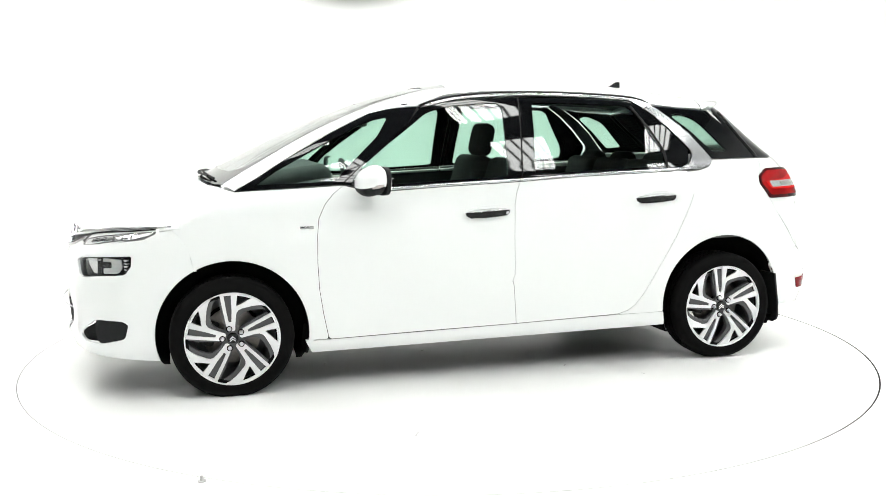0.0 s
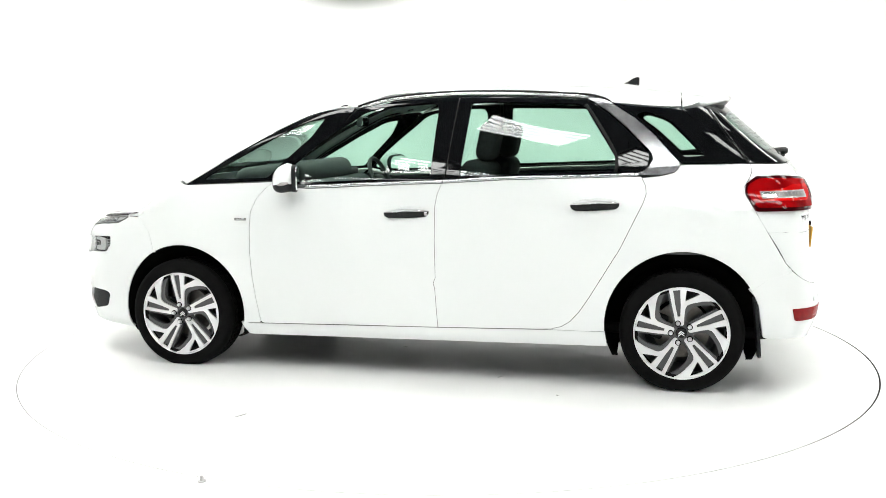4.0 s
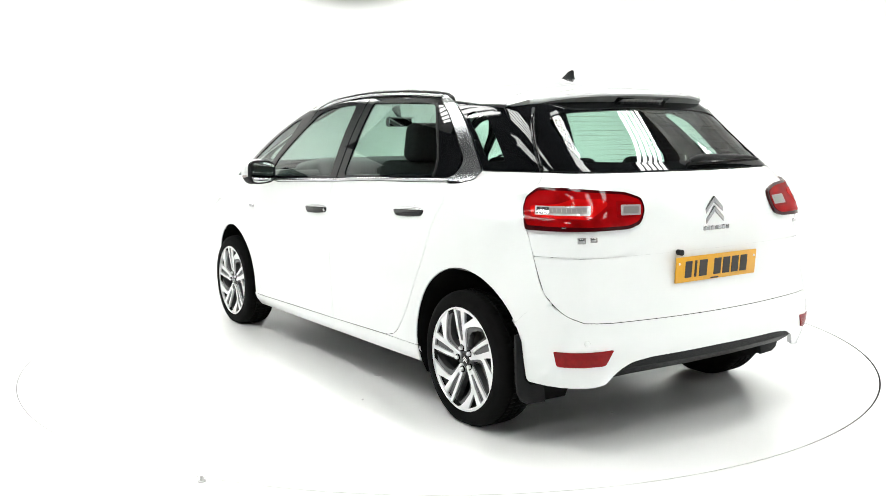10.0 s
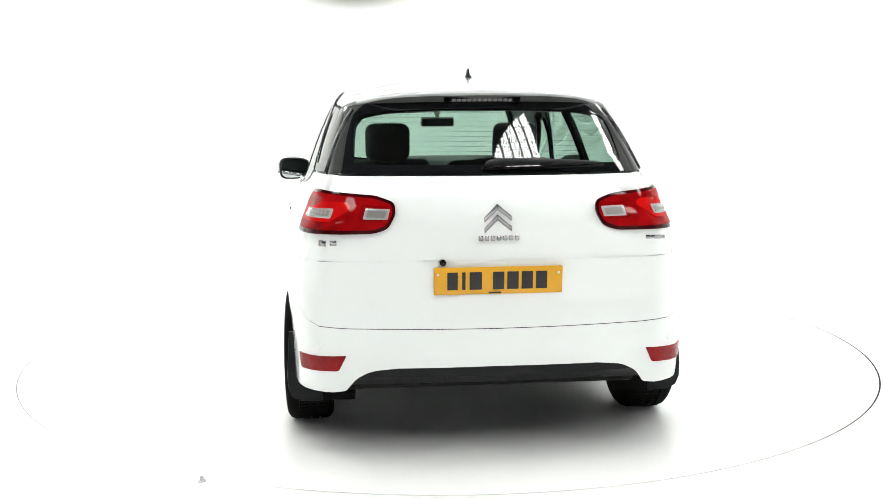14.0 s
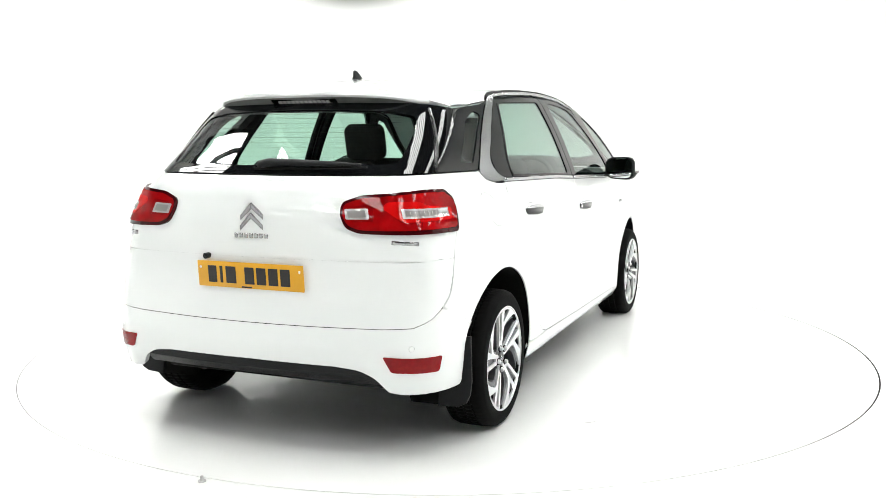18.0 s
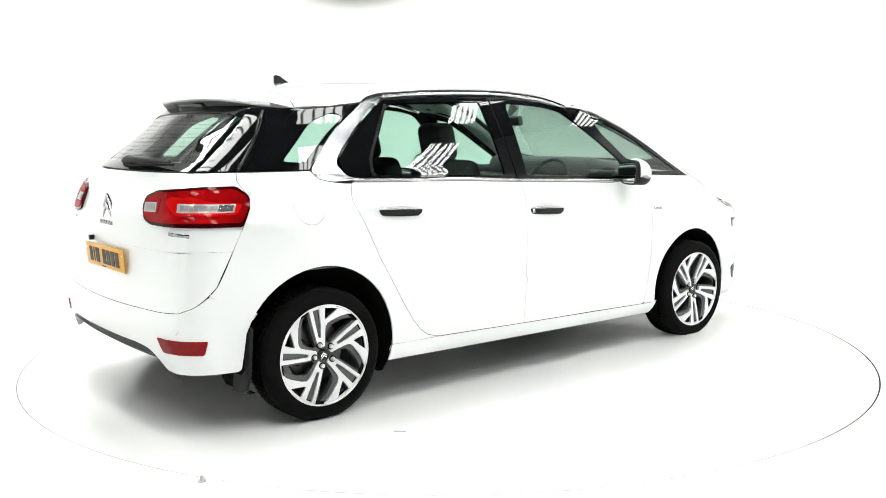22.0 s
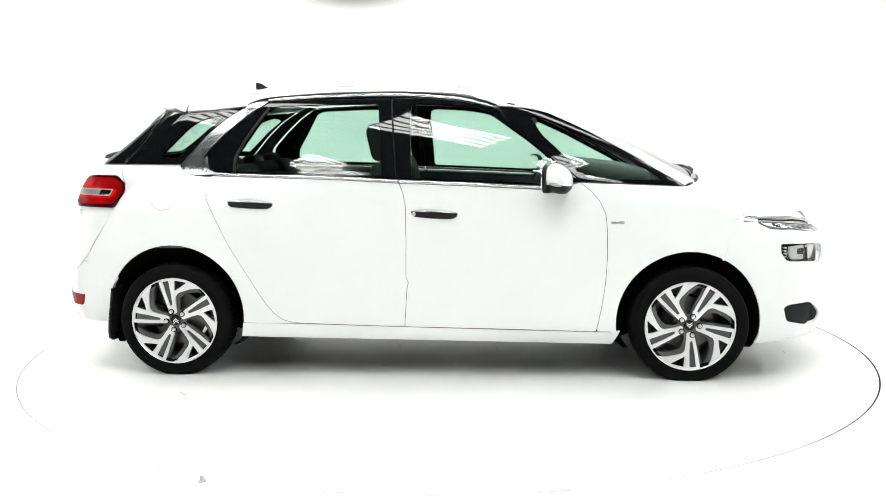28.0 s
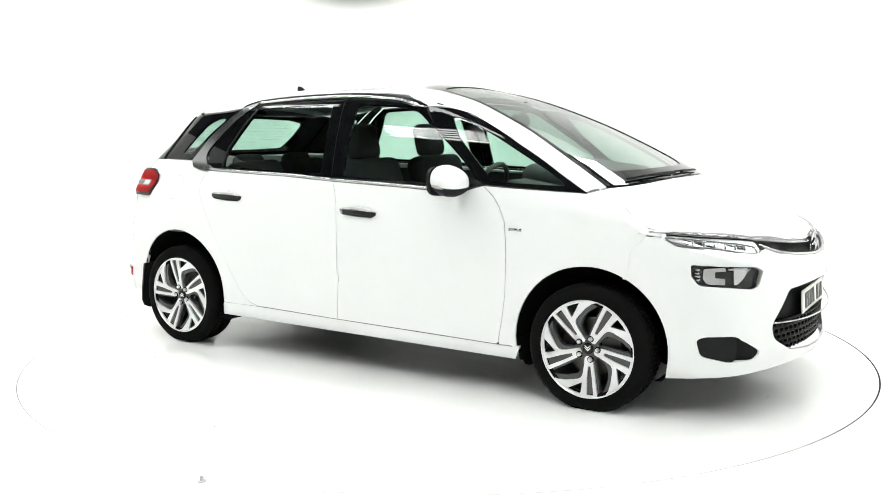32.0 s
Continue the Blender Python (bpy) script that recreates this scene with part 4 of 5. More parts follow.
        b.transform(Matrix.Translation((c[0] - .042, s * (c[1] - .016), c[2])) @ pose(0, 0, 0, 0, 0, s * 22) @ Matrix.Diagonal((1, .62, 1, 1)))
        part("fog_lamp", b, LAMP_MATT, fogp, "clear round fog lamp")
    part("chrome_strip", strip("chrome_strip", "f 61.5 .868;f 54 .8615;f 45 .850;f 33.6 .827;f 20 .799;f 8 .779;f 0 .775", .013, .006, NOSE_CHROME, whole=True), None, car, "long chrome strip across the nose")
    part("chrome_strip", strip("chrome_strip", "f 32.5 .803;f 29.5 .780;f 26 .762;f 16 .738;f 6 .724;f 0 .722", .012, .006, NOSE_CHROME, whole=True), None, car, "lower chrome strip under the grille")
    skin("upper_grille", "f", "f 0 .771;f 8 .775;f 20 .794;f 31.5 .806;f 27 .764;f 16 .738;f 0 .722", BLACK_PLASTIC, car, "black upper grille", whole=True, off=-.022, gap=-.003, thick=0)
    skin("lamp_gap", "f", "f 0 .781;f 20 .804;f 33 .832;f 33 .788;f 27 .784;f 20 .78;f 0 .765", BLACK_PLASTIC, car, "dark joint under the bonnet edge", whole=True, off=-.012, gap=0, thick=0)
    for s in (1, -1):
        skin("lamp_bezel", "f", "f 62.5 .874;f 60.5 .875;f 54 .868;f 45 .857;f 33 .834;f 33 .79;f 34.6 .770;f 45 .785;f 58 .84", PAINT, car, side=s, off=-.007, gap=0, thick=0)
    # double chevron shapes
    for dz in (0.0, .040):
        for s in (1, -1):
            x0 = 2.238 - dz * .45
            b = plate2d([[(0, .0), (.064 * s, -.046), (.064 * s, -.012), (0, .034)]], .024, None, .003)
            b.transform(pose(x0, 0, .752 + dz, 0, -16, -90))
            part("chevron", b, NOSE_CHROME, car, "plain chrome chevron bar on the nose")
            b = plate2d([[(0, .0), (.056 * s, -.050), (.056 * s, -.028), (0, .024)]], .010, None, .003)
            b.transform(pose(-2.062 + dz * .12, 0, .975 + dz * 1.05, 0, 3, 90))
            part("chevron", b, BADGE, gate, "plain chrome chevron bar")
    for k in range(7):
        part("letter_bar", box(.006, .018, .019, (-2.066, -.077 + .0243 * k, .905), .002, 1), BADGE, gate, "small chrome letter bar")
    part("model_bar", strip("model_bar", "r 39.5 .885;r 37.8 .886", .024, .003, NOSE_CHROME, 1, taper=False), None, gate, "small chrome letter bar")
    part("model_bar", strip("model_bar", "r 36.8 .888;r 35.4 .889", .020, .003, NOSE_CHROME, 1, taper=False), None, gate, "small chrome letter bar")
    part("model_bar", strip("model_bar", "r 40.0 .886;r 34.5 .893", .016, .003, NOSE_CHROME, -1, taper=False), None, gate, "small chrome script bar")
    # intake
    skin("intake_panel", "f", "f 0 .604;f 12 .601;f 24.4 .590 .02;f 31.4 .45 .01;f 20 .438;f 0 .434", BLACK_PLASTIC, car, "smooth black panel in the bumper opening", whole=True, off=-.072, gap=-.004, thick=.01)
    mesh_back = skin("lower_grille", "f", "f 0 .430;f 20 .434;f 31.6 .444;f 30.4 .373;f 23 .303;f 10 .275;f 0 .270", LINER, car, "black honeycomb grille", whole=True, off=-.075, gap=-.006, thick=0)
    part("divider", strip("divider", "f 31 .449;f 20 .437;f 10 .432;f 0 .431", .006, .002, SATIN, whole=True, taper=False), None, mesh_back, "thin bright line")
    vs, fs = [], []
    for row in range(5):
        for col in range(-13, 14):
            cu = radians(col * 2.35 + (1.17 if row % 2 else 0)) * ROUND
            cz = .300 + row * .031
            lim = 30.5 if cz > .37 else 22 + (cz - .30) * 100
            if abs(math.degrees(cu / ROUND)) > lim or cz > .43:
                continue
            hexa = [[cu + .022 * math.cos(radians(60 * k + 30)) , cz + .0185 * math.sin(radians(60 * k + 30))] for k in range(6)]
            inner = [[cu + .017 * math.cos(radians(60 * k + 30)), cz + .0135 * math.sin(radians(60 * k + 30))] for k in range(6)]
            po, pi_ = onto("f", hexa), onto("f", inner)
            n = grads(po)
            i0 = len(vs)
            vs += list(po - n * .034) + list(pi_ - n * .034) + list(pi_ - n * .062)
            for k in range(6):
                l = (k + 1) % 6
                fs.append((i0 + k, i0 + l, i0 + 6 + l, i0 + 6 + k))
                fs.append((i0 + 6 + k, i0 + 6 + l, i0 + 12 + l, i0 + 12 + k))
    part("honeycomb", mesh_of("honeycomb", vs, fs, BLACK_PLASTIC, False), None, mesh_back)
    plate = part("front_plate", box(.008, .52, .111, (2.224, 0, .499), .003, 2, (0, -4, 0)), PLATE_WHITE, car, "white plate with plain dark bars")
    for y, w in ((.20, .03), (.155, .02), (.10, .05), (-.005, .045), (-.065, .045), (-.125, .045), (-.185, .045)):
        part("bar", box(.003, w, .075, (2.2285, y, .499), 0, 1, (0, -4, 0)), PLATE_INK, plate)
    # rear bumper
    low = "r 43 .283;r 36 .281;r 33.3 .289 .01;r 30.6 .347 .02;r 27.5 .380 .03;r 22 .391;r 0 .395"
    rb = skin("rear_bumper", "r", rev(GATE_LOW).replace("r 49.1 .815;", "").replace(";r 49.1 .815", "").replace(";r 46.2 .668", "").replace(";r 44 .622", ";r 44.4 .626") + ";s -1.80 .585;s -1.725 .525;" + "s -1.74 .50;s -1.762 .45;s -1.775 .36;s -1.787 .284 .02;" + low, PAINT, car, "white rear bumper", whole=True, cell=.045, thick=.025)
    val = skin("rear_valance", "r", "r 0 .399;r 22 .395;r 27.5 .384 .03;r 30.6 .351 .02;r 33.6 .293;r 30 .300;r 15 .308;r 0 .310", BLACK_PLASTIC, car, "grained black rear valance", whole=True, off=-.008, gap=-.002, cell=.04)
    for v in val.data.vertices:
        v.co.x += 1.1 * max(0, .355 - v.co.z)
    for s in (1, -1):
        skin("reflector", "r", "r 44.1 .436 .006;r 38 .440;r 32 .445 .006;r 33.7 .381 .01;r 38 .377;r 43.4 .374 .012", REFLECTOR, rb, "dark red bumper reflector", side=s, off=.004, gap=0)
        c = onto("r", [[radians(37.5) * ROUND, .478]])[0]
        n = grads(c[None])[0]
        b = lathe([(.001, .003), (.008, .003), (.0095, .0015), (.011, .003), (.0125, -.002)], 20, "x")
        q = Vector(n).to_track_quat("X", "Z").to_matrix().to_4x4()
        b.transform(Matrix.Diagonal((1, s, 1, 1)) @ Matrix.Translation(c) @ q)
        part("parking_sensor", b, PAINT, rb, "small round parking sensor")
        tail = skin("tail_lamp", "r", "r 52.6 1.00 .02;r 51.8 1.052 .015;r 48.7 1.088 .012;r 42.6 1.089;r 28.5 1.071 .02;r 24.2 1.046 .02;r 23.6 1.0 .02;r 25.0 .945 .02;r 28.0 .926 .02;r 40 .921;r 51.2 .917 .015", RED_DARK, car, "large red tail lamp wrapping the corner", side=s, off=.012, gap=0, cell=.035, thick=.02)
        skin("lens", "r", "r 52.2 1.00 .02;r 51.4 1.046 .015;r 48.4 1.076 .012;r 42.4 1.077;r 28.7 1.060 .02;r 24.8 1.037 .015;r 24.2 1.0 .02;r 25.4 .958 .02;r 28.2 .940 .02;r 40 .937;r 50.8 .934 .015", RED_LENS, tail, "bright red lens", side=s, off=.0145, gap=0, cell=.035, thick=.004)
        skin("lens_core", "r", "r 50.4 1.012 .015;r 43 1.026 .02;r 40.5 1.046 .02;r 34 1.044 .02;r 33 1.022 .02;r 35.5 .985 .02;r 37 .966 .02;r 49.5 .964 .015", RED_BRIGHT, tail, "bright red lamp core", side=s, off=.0165, gap=0, cell=.035, thick=.003)
        skin("lens_core", "r", "r 31.2 1.036 .01;r 25.6 1.026 .01;r 26.2 .972 .01;r 31.2 .972 .01", RED_MID, tail, side=s, off=.0165, gap=0, cell=.035, thick=.003)
        skin("segment_frame", "r", "r 48.8 1.014 .004;r 36.7 1.018 .006;r 36.9 .979 .006;r 48.8 .974 .004", LENS_WHITE, tail, "pale frame of the clear segment", side=s, off=.0172, gap=0, cell=.03, thick=.004)
        skin("segment_frame", "r", "r 30.1 1.020 .005;r 24.9 1.018 .005;r 25.2 .979 .005;r 30.3 .980 .005", LENS_WHITE, tail, "pale frame of the clear segment", side=s, off=.0172, gap=0, cell=.03, thick=.004)
        skin("lens_clear", "r", "r 45.2 1.006 .003;r 37.4 1.010 .005;r 37.6 .986 .005;r 45.2 .983 .003", LENS_RIB, tail, "clear lamp segment", side=s, off=.018, gap=0, cell=.03, thick=.005)
        skin("lens_clear", "r", "r 48.4 1.009 .003;r 45.3 1.011 .003;r 45.3 .980 .003;r 48.4 .979 .003", LAMP_SILVER, tail, "bright reversing lamp segment", side=s, off=.0175, gap=0, cell=.03, thick=.005)
        for k in range(7):
            part("lens_rib", strip("lens_rib", "r %.2f 1.004;r %.2f .988" % (44.5 - k, 44.5 - k), .0025, .021, LENS_WHITE, s, taper=False), None, tail)
        skin("lens_clear", "r", "r 29.5 1.013 .005;r 25.5 1.011 .005;r 25.8 .985 .005;r 29.7 .987 .005", LENS_RIB, tail, "clear lamp segment", side=s, off=.018, gap=0, cell=.03, thick=.005)
    plate = part("rear_plate", box(.008, .52, .111, (-2.078, 0, .737), .003, 2, (0, -4, 0)), PLATE_YELLOW, gate, "yellow plate with plain dark bars")
    for y, w in ((.185, .042), (.140, .014), (.092, .050), (.000, .046), (-.058, .046), (-.116, .046), (-.174, .046)):
        part("bar", box(.003, w, .072, (-2.0825, y, .737), .001, 1, (0, -4, 0)), PLATE_INK, plate)
    for y in (.243, -.243):
        part("screw", lathe([(.001, -.003), (.004, -.0025), (.006, .001)], 12, "x"), PLATE_WHITE, plate, "small pale screw", pose(-2.0845, y, .765))
    part("bar", box(.003, .05, .006, (-2.080, .015, .688), 0, 1, (0, -4, 0)), PLATE_INK, plate)
    part("reverse_camera", lathe([(.001, -.02), (.013, -.018), (.013, .010), (.008, .015), (.001, .015)], 16, "x"), BLACK_GLOSS, gate, "small black reversing camera", pose(-2.060, .222, .811))
    # rear wiper
    w = part("rear_wiper", tube([(-1.915, -.445, 1.196), (-1.932, -.33, 1.199), (-1.948, -.15, 1.203), (-1.952, -.03, 1.204), (-1.948, .015, 1.196), (-1.94, .03, 1.19)], [.006, .014, .020, .024, .022, .012], 12, None, .75), BLACK_PLASTIC, gate, "black rear wiper")
    part("wiper_blade", tube([(-1.912, -.47, 1.186), (-1.940, -.2, 1.180), (-1.945, .05, 1.176)], .006, 6), BLACK_RUBBER, w)
    # antenna
    b = bmesh.new()
    ring = []
    for x, h, wd in ((-1.045, .003, .006), (-1.07, .014, .014), (-1.10, .034, .012), (-1.125, .040, .008), (-1.135, .036, .006), (-1.128, .012, .016), (-1.130, .0, .018)):
        ring.append([b.verts.new((x, -wd, 1.586)), b.verts.new((x, -wd * .4, 1.590 + h)), b.verts.new((x, wd * .4, 1.590 + h)), b.verts.new((x, wd, 1.586))])
    for a, c in zip(ring, ring[1:]):
        for k in range(3):
            b.faces.new((a[k], a[k + 1], c[k + 1], c[k]))
    b.faces.new(ring[0])
    b.faces.new(ring[-1][::-1])
    bmesh.ops.recalc_face_normals(b, faces=b.faces)
    part("roof_antenna", smooth_bm(b, 60), BLACK_PLASTIC, car, "black shark-fin roof antenna")
    # wipers on the windscreen
    for ys in (1, -1):
        pts = onto("t", [[1.472, ys * .42], [1.492, ys * .30], [1.508, ys * .15], [1.516, ys * .06]]) + [0, 0, .020]
        wp = part("wiper_arm", tube(pts, [.005, .006, .008, .010], 8), BLACK_PLASTIC, car, "black windscreen wiper arm")
        pts = onto("t", [[1.442, ys * .55], [1.465, ys * .40], [1.480, ys * .25], [1.492, ys * .03]]) + [0, 0, .012]
        part("wiper_blade", tube(pts, .006, 6), BLACK_RUBBER, wp)


build_ends()


def build_mirror(s):
    flip = Matrix.Diagonal((1, s, 1, 1))
    m = flip @ pose(.672, .975, 1.078, 0, 0, 18)
    b = bmesh.new()
    bmesh.ops.create_uvsphere(b, u_segments=40, v_segments=24, radius=1)
    for v in b.verts:
        x, y, z = v.co
        sx = .082 if x > 0 else .050
        v.co = (math.copysign(abs(x) ** .8, x) * sx, math.copysign(abs(y) ** .75, y) * .106, math.copysign(abs(z) ** .8, z) * (.084 if z > 0 else .070))
        v.co.z += -.02 * (v.co.x / .082) if v.co.x > 0 else 0
        v.co.z *= 1 - .22 * max(0, -v.co.y / .106)
        v.co.y *= 1 - .35 * max(0, v.co.y / .106) * max(0, -v.co.z / .07)
    low = [f for f in b.faces if f.calc_center_median().z < -.028]
    b2 = b.copy()
    b2.faces.ensure_lookup_table()
    idx = {f.index for f in low}
    bmesh.ops.delete(b, geom=low, context="FACES")
    bmesh.ops.delete(b2, geom=[f for f in b2.faces if f.index not in idx], context="FACES")
    for q in (b, b2):
        q.transform(m)
        if s < 0:
            bmesh.ops.reverse_faces(q, faces=q.faces)
    cap = part("wing_mirror", smooth_bm(b), PAINT, car, "white wing mirror with a black base")
    part("mirror_base", smooth_bm(b2), BLACK_PLASTIC, cap, "black lower mirror shell")
    t = tube([(.70, .86, 1.040), (.69, .90, 1.042), (.685, .945, 1.048)], [.03, .026, .022], 10, None, .6)
    t.transform(flip)
    part("mirror_foot", t, BLACK_PLASTIC, cap)
    oval = lambda w, h: [(w * math.copysign(abs(math.cos(a)) ** .58, math.cos(a)), h * (1 + .10 * math.cos(a)) * math.copysign(abs(math.sin(a)) ** .58, math.sin(a))) for a in np.linspace(0, 2 * math.pi, 33)[:-1]]
    g = plate2d([oval(.093, .062)], .006)
    g.transform(m @ pose(-.054, 0, .002, 0, 0, 90))
    part("mirror_glass", g, MIRROR, cap, "mirror glass")
    g = plate2d([oval(.103, .072)], .020)
    g.transform(m @ pose(-.047, 0, .002, 0, 0, 90))
    part("mirror_rim", g, BLACK_PLASTIC, cap)
    b = tube([(-.01, .098, -.018), (.02, .092, -.022), (.055, .060, -.030), (.074, .01, -.038)], [.006, .013, .012, .005], 8, None, .8)
    b.transform(m)
    part("indicator", b, LENS_WHITE, cap, "clear side indicator")


both_sides(build_mirror)
# ---- wheels ----
RIM_R = .2395


def polar_arc(r, a0, a1, n):
    return [(r * math.cos(radians(a0 + (a1 - a0) * i / n)), r * math.sin(radians(a0 + (a1 - a0) * i / n))) for i in range(n + 1)]


def build_wheel():
    """One wheel about the origin, its face towards +y, a spoke pointing up."""
    wheel = part("wheel", lathe([(.150, -.16), (.19, -.165), (.205, -.12), (.208, -.045), (.222, -.022), (.2305, -.008)], 64, "y"), ALLOY_GREY, car, "alloy wheel with machined twin spokes and black tyre")
    prof = [(.214, -.085), (.232, -.098), (.262, -.104), (.288, -.100), (.304, -.088), (.3105, -.070), (.3115, -.045), (.305, -.044), (.305, -.036), (.3125, -.035), (.3125, -.006), (.306, -.005), (.306, .005), (.3125, .006),
            (.3125, .035), (.305, .036), (.305, .044), (.3115, .045), (.3105, .070), (.304, .088), (.295, .0955), (.288, .100), (.286, .1015), (.274, .1035), (.262, .104), (.250, .1045), (.240, .103), (.232, .098), (.226, .092), (.214, .085)]

    def notch(i, j, r, h):
        if r > .302 and abs(h) > .045 and i % 3 == 0:
            r -= .005
        return r, h
    b = lathe([(r, h - .094) for r, h in prof], 216, "y", False, notch)
    for v in b.verts:
        v.co.z = max(v.co.z, -HUB_Z + .003)
    part("tyre", b, TYRE, wheel, "black road tyre")
    part("rim_edge", lathe([(.2300, -.006), (.2305, .005), (.233, .0085), (.2375, .008), (.2395, .003), (.2395, -.004)], 96, "y"), ALLOY, wheel, "bright machined rim edge")
    R = RIM_R * .975

    def face_y(x, z):
        r = math.hypot(x, z)
        return .004 - .020 * (1 - min(1, r / R)) ** 1.3
    out = [(-.215, .960), (-.165, .60), (-.125, .33), (-.108, .24), (-.09, .16), (.03, .155), (.065, .18), (.075, .30), (.095, .46), (.118, .56), (.165, .615), (.24, .645), (.48, .685), (.64, .685), (.715, .66)]
    a0 = math.degrees(math.atan2(.66, .715))
    a1 = math.degrees(math.atan2(.960, -.215))
    out += polar_arc(.985, a0, a1, 16)[:-1]
    tri = [(.120, .70), (.130, .80), (.155, .935), (.30, .900), (.44, .850), (.28, .770)]
    groove = [(-.130, .945), (.020, .950), (.016, .60), (-.004, .36), (-.060, .36), (-.096, .60)]
    sc = lambda l, k=R: [(-x * k, z * k) for x, z in l]
    under = [(-.255, .95), (-.215, .60), (-.165, .33), (-.13, .2), (.11, .2), (.135, .36), (.185, .485), (.28, .555), (.48, .595), (.66, .59), (.80, .55)]
    under += polar_arc(.98, math.degrees(math.atan2(.55, .80)), math.degrees(math.atan2(.95, -.255)), 14)[:-1]
    for i in range(5):
        turn = pose(0, 0, 0, 0, 72 * i, 0)
        b = plate2d([sc(out), sc(tri), sc(groove)], .012, face_y, 0)
        b.transform(turn)
        part("spoke", b, ALLOY, wheel)
        b = plate2d([sc(under), sc(tri)], .030, lambda x, z: face_y(x, z) - .0105, 0)
        b.transform(turn)
        part("spoke_flank", b, ALLOY_GREY, wheel, "grey painted spoke side")
        ang = radians(90 + 72 * i + 16)
        c = (-.222 * R * math.cos(ang), .222 * R * math.sin(ang))
        b = lathe([(.001, .010), (.007, .0095), (.0102, .004), (.0106, -.010)], 12, "y")
        b.transform(Matrix.Translation((c[0], -.004, c[1])))
        part("wheel_bolt", b, ALLOY, wheel, "chrome wheel bolt")
        b = lathe([(.0108, .001), (.0152, .0022), (.0158, -.004)], 18, "y")
        b.transform(Matrix.Translation((c[0], -.0085, c[1])))
        part("bolt_pocket", b, LINER, wheel)
    part("hub_disc", lathe([(.024, -.0185), (.056, -.0175), (.060, -.020), (.062, -.03)], 48, "y"), ALLOY_GREY, wheel)
    b = lathe([(.001, -.013), (.020, -.013), (.027, -.015), (.029, -.022)], 24, "y")
    part("centre_cap", b, BLACK_GLOSS, wheel, "black centre cap")
    for dz in (0, .011):
        for s in (1, -1):
            b = plate2d([[(0, .004 + dz), (.015 * s, -.009 + dz), (.015 * s, -.015 + dz), (0, -.003 + dz)]], .003)
            b.transform(Matrix.Translation((0, -.0105, -.004)))
            part("cap_mark", b, CHROME, wheel)
    part("brake_disc", lathe([(.05, -.075), (.07, -.085), (.142, -.085), (.142, -.107), (.06, -.107)], 48, "y"), BRAKE, wheel, "worn steel brake disc")
    part("brake_caliper", box(.075, .07, .13, (.115, -.09, .02), .015, 2, (0, -18, 0)), DARK_METAL, wheel)
    return wheel


def place_wheels():
    first = build_wheel()
    spots_ = (("L", AXLE, 1, 2), ("L", -AXLE, 1, 2), ("R", AXLE, -1, 180), ("R", -AXLE, -1, 6))
    for i, (_, x, s, turn) in enumerate(spots_):
        m = Matrix.Translation((x - (.007 if x > 0 else 0), s * (.892 if x > 0 else .879), HUB_Z + (-.003 if x > 0 else .005))) @ (pose(0, 0, 0, 0, 0, 0) if s > 0 else pose(0, 0, 0, 0, 0, 180)) 
        ob = first if i == 0 else copy_thing(first, m)
        ob.parent = car
        ob.matrix_basis = m
        # the rims stand at different angles, the tyres stay flat at the ground
        for ch in ob.children:
            if ch.name.split(".")[0] not in ("tyre", "brake_caliper"):
                ch.matrix_basis = pose(0, 0, 0, 0, turn, 0) @ ch.matrix_basis
        arc = ARCH_F if x > 0 else ARCH_R
        vs, fs = [], []
        n = 28
        prof = [(arc[2] - .0015, .897), (arc[2] + .006, .80), (arc[2] + .012, .58), (.06, .56)]
        for k in range(n + 1):
            a = radians(-35 + 250 * k / n)
            for r, y in prof:
                vs.append((arc[0] + r * math.cos(a), s * (y - (.018 if k in (0,) else 0)), arc[1] + r * math.sin(a)))
        w = len(prof)
        for k in range(n):
            for q in range(w - 1):
                fs.append((k * w + q, k * w + q + 1, (k + 1) * w + q + 1, (k + 1) * w + q))
        skin_y = [q[1] for q in onto("s", [[a, max(c, .2)] for a, b, c in vs])]
        vs = [(a, b if abs(b) < .75 else math.copysign(min(abs(b), q - .004 if q > .6 else .70), b), max(c, .17)) for (a, b, c), q in zip(vs, skin_y)]
        part("arch_liner", mesh_of("arch_liner", vs, fs, LINER), None, car, "black wheel arch liner")


place_wheels()
for s in (1, -1):
    b = plate2d([[(-.062, .150), (.074, .150), (.085, -.04), (.081, -.095), (.064, -.132), (.03, -.150), (-.062, -.155)]], .014, None, .004)
    b.transform(Matrix.Diagonal((1, s, 1, 1)) @ pose(-1.769, .784, .330, 0, 6, 0) @ pose(0, 0, 0, 0, 0, 90))
    bmesh.ops.recalc_face_normals(b, faces=b.faces)
    part("mud_flap", b, BLACK_PLASTIC, car, "black rubber mud flap")
    part("mud_flap", box(.018, .20, .12, (1.005, s * .75, .245), .008, 2, (0, -8, 0)), LINER, car, "black rubber mud flap")
part("underbody", box(3.3, 1.06, .11, (.05, 0, .265), .03, 2), DARK_METAL, car, "dark underbody")
part("underbody", box(1.95, 1.60, .10, (-.02, 0, .245), .03, 2), DARK_METAL, car, "dark underbody")
part("underbody", box(.85, 1.28, .05, (-1.42, 0, .262), .02, 2), DARK_METAL, car, "dark underbody")
part("rear_axle", tube([(-1.39, -.7, .28), (-1.30, -.5, .25), (-1.28, 0, .24), (-1.30, .5, .25), (-1.39, .7, .28)], .04, 10), DARK_METAL, car)
part("exhaust_box", box(.28, .62, .13, (-1.62, -.1, .305), .05, 3), DARK_METAL, car)

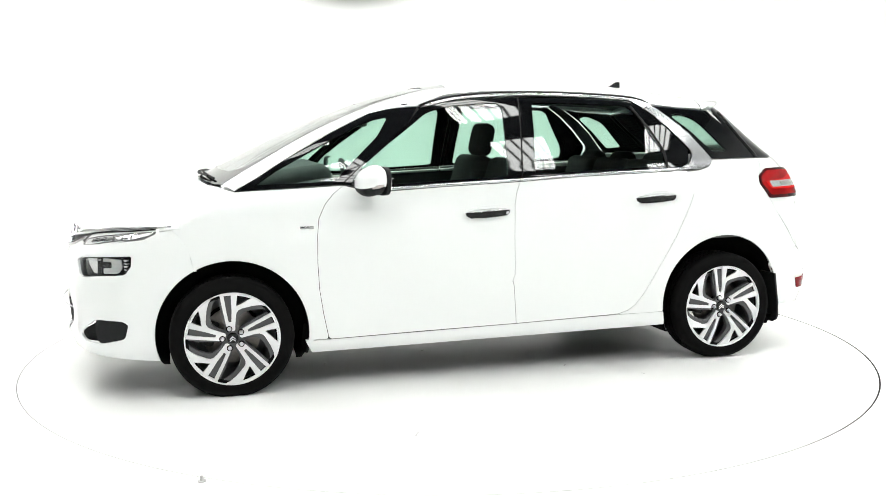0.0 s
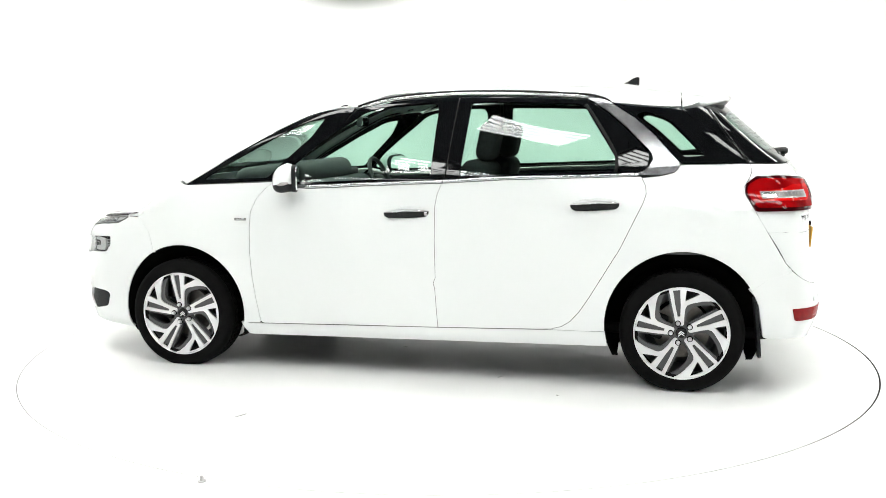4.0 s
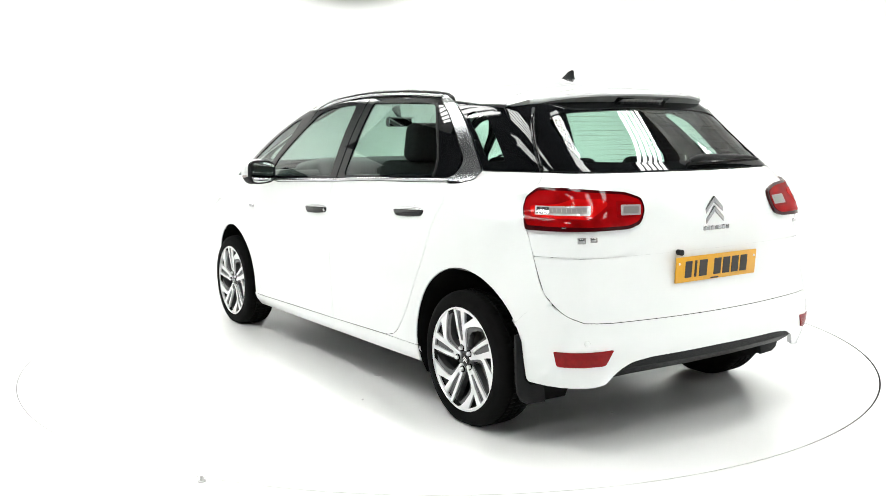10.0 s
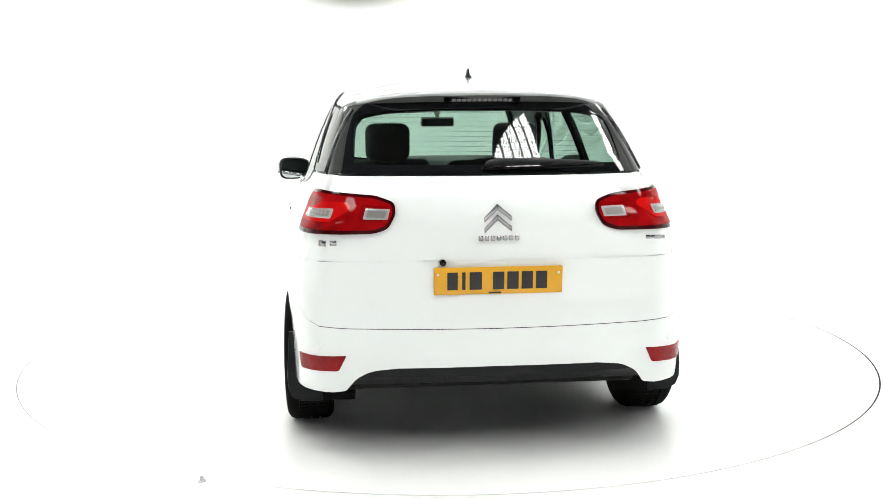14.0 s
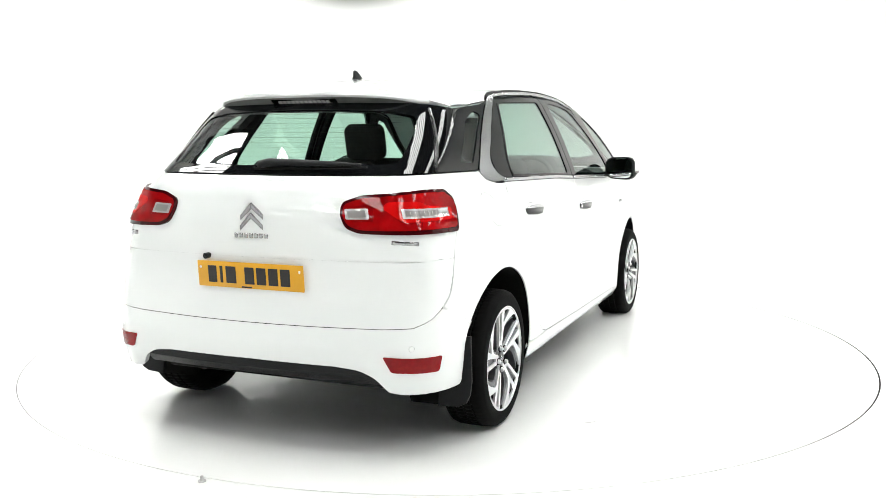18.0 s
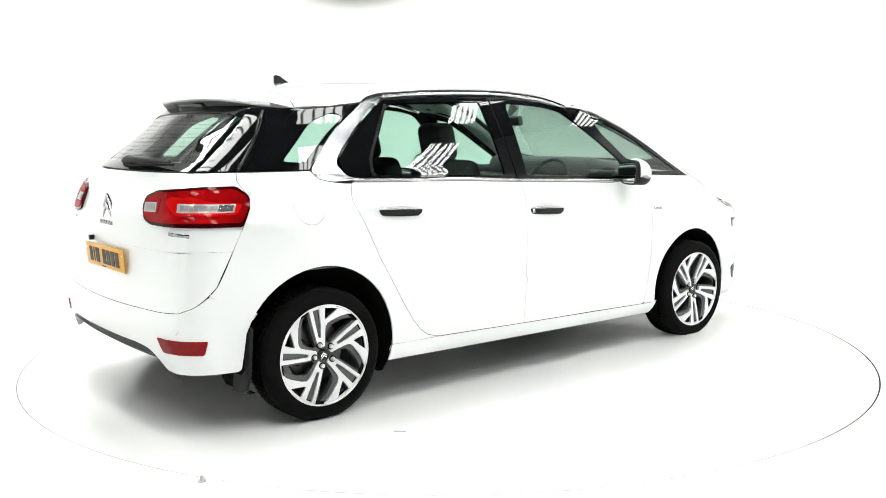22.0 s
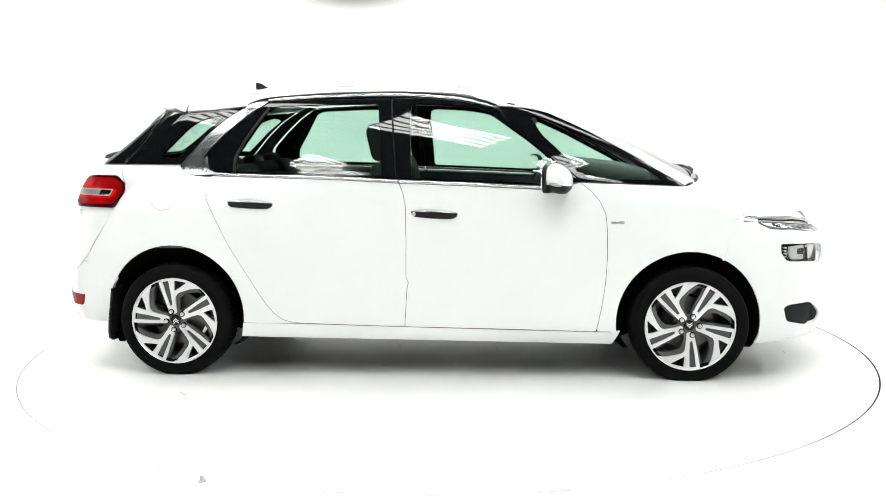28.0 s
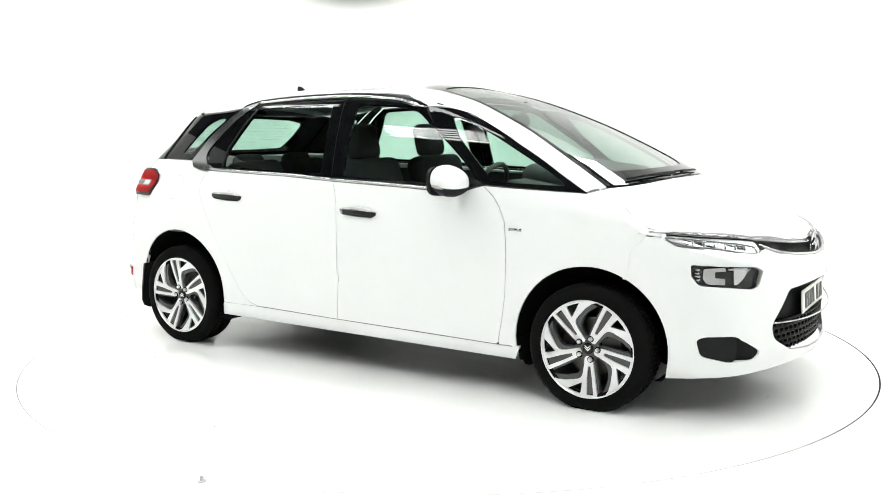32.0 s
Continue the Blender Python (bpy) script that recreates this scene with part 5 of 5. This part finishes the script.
# ---- cabin ----
for s in (1, -1):
    skin("door_lining", "s", "s 1.25 1.01;s .813 1.04;s .60 1.015;s .30 1.03;s -.155 1.05;s -.9 1.075;s -1.65 1.12;s -1.65 .7;s -1.0 .7;s -.95 .30;s .95 .27;s 1.0 .68;s 1.25 .75", TRIM_DARK, car, "dark door lining", side=s, off=-.055, gap=0, thick=0, cell=.1)
skin("headlining", "t", "t .40 0;t .38 .52;t .17 .60;t -.21 .585;t -.73 .59;t -1.0 .60;t -1.36 .57;t -1.46 0", TRIM_GREY, car, "pale grey headlining", whole=True, off=-.035, gap=0, thick=0, cell=.1)
part("cabin_floor", box(1.9, 1.5, .06, (-.03, 0, .34), .02, 2), TRIM_DARK, car)
b = box(.62, 1.44, .30, (1.02, 0, .86), .09, 4, (0, 6, 0))
dash = part("dashboard", b, TRIM_DARK, car, "dark grey dashboard")
part("dash_top", box(.75, 1.36, .05, (1.20, 0, .995), .02, 3, (0, 9, 0)), TRIM_DARK, dash)
part("instrument_hood", box(.44, .98, .16, (1.02, 0, 1.052), .07, 5, (0, 7, 0)), TRIM_DARK, dash)
part("console", box(.55, .34, .5, (.78, 0, .60), .05, 3), TRIM_DARK, dash)
part("console_trim", box(.02, .36, .02, (.735, 0, .93), .006, 2), SATIN, dash)
part("vent_trim", box(.02, .22, .012, (.70, -.50, .985), .004, 1), SATIN, dash)
part("vent_trim", box(.02, .22, .012, (.70, .50, .985), .004, 1), SATIN, dash)
# steering wheel on the right-hand side
b = lathe([(.172 + .014 * math.cos(a), .014 * math.sin(a)) for a in np.linspace(0, 2 * math.pi, 11)[:-1]], 40, "x", True)
b.transform(pose(.56, -.37, .985, 0, 24, 0))
wheel_ob = part("steering_wheel", b, TRIM_DARK, car, "black steering wheel")
part("hub", box(.05, .17, .13, (.575, -.37, .975), .03, 3, (0, 24, 0)), TRIM_DARK, wheel_ob)
part("column", tube([(.58, -.37, .975), (.85, -.37, .86)], .05, 10), TRIM_DARK, wheel_ob)
# inner mirror
im = part("inner_mirror", box(.035, .23, .065, (.57, 0, 1.385), .015, 3, (0, -10, 8)), TRIM_DARK, car, "black inner rear-view mirror")
part("stalk", tube([(.58, 0, 1.42), (.62, 0, 1.475)], [.014, .03], 8), TRIM_DARK, im)
part("mirror_glass", box(.004, .21, .05, (.551, 0, 1.382), 0, 1, (0, -10, 8)), MIRROR, im)


def build_seat(x, y, w, bench=False):
    seat = part("seat", box(.52, w, .17, (x, y, .58), .06, 4, (0, -6, 0)), SEAT, car, "dark cloth seat")
    part("backrest", box(.16, w, .62, (x - .27, y, .86 - (.02 if bench else 0)), .06, 4, (0, -16, 0)), SEAT, seat)
    part("headrest", box(.11, .255 if not bench else .24, .22 if not bench else .15, (x - .385, y, 1.262 if not bench else 1.11), .05, 4, (0, -12, 0)), SEAT, seat)
    for q in (-.06, .06):
        part("headrest_post", tube([(x - .36, y + q, 1.09 if not bench else 1.0), (x - .385, y + q, 1.20 if not bench else 1.08)], .006, 6), TRIM_DARK, seat)


for yy in (.37, -.37):
    build_seat(.07, yy, .51)
for yy in (.46, 0, -.46):
    build_seat(-.78, yy, .42, True)
part("parcel_shelf", box(.45, 1.18, .02, (-1.42, 0, 1.06), .008, 2), TRIM_DARK, car, "dark parcel shelf")
part("load_floor", box(.75, 1.08, .04, (-1.55, 0, .70), .01, 2), TRIM_DARK, car)


# ---- movement ----
def motions():
    table_rows, car_rows = [], []
    for i in range(33):
        a = TURN_START + TURN_RATE * i
        turn = pose(0, 0, 0, 0, 0, a)
        table_rows.append((float(i), pose(0.007, 0, 0, 0, 0, a)))
        car_rows.append((float(i), turn @ pose(*CAR_SET, 0)))
    walk(turntable, table_rows)
    walk(car, car_rows)


motions()
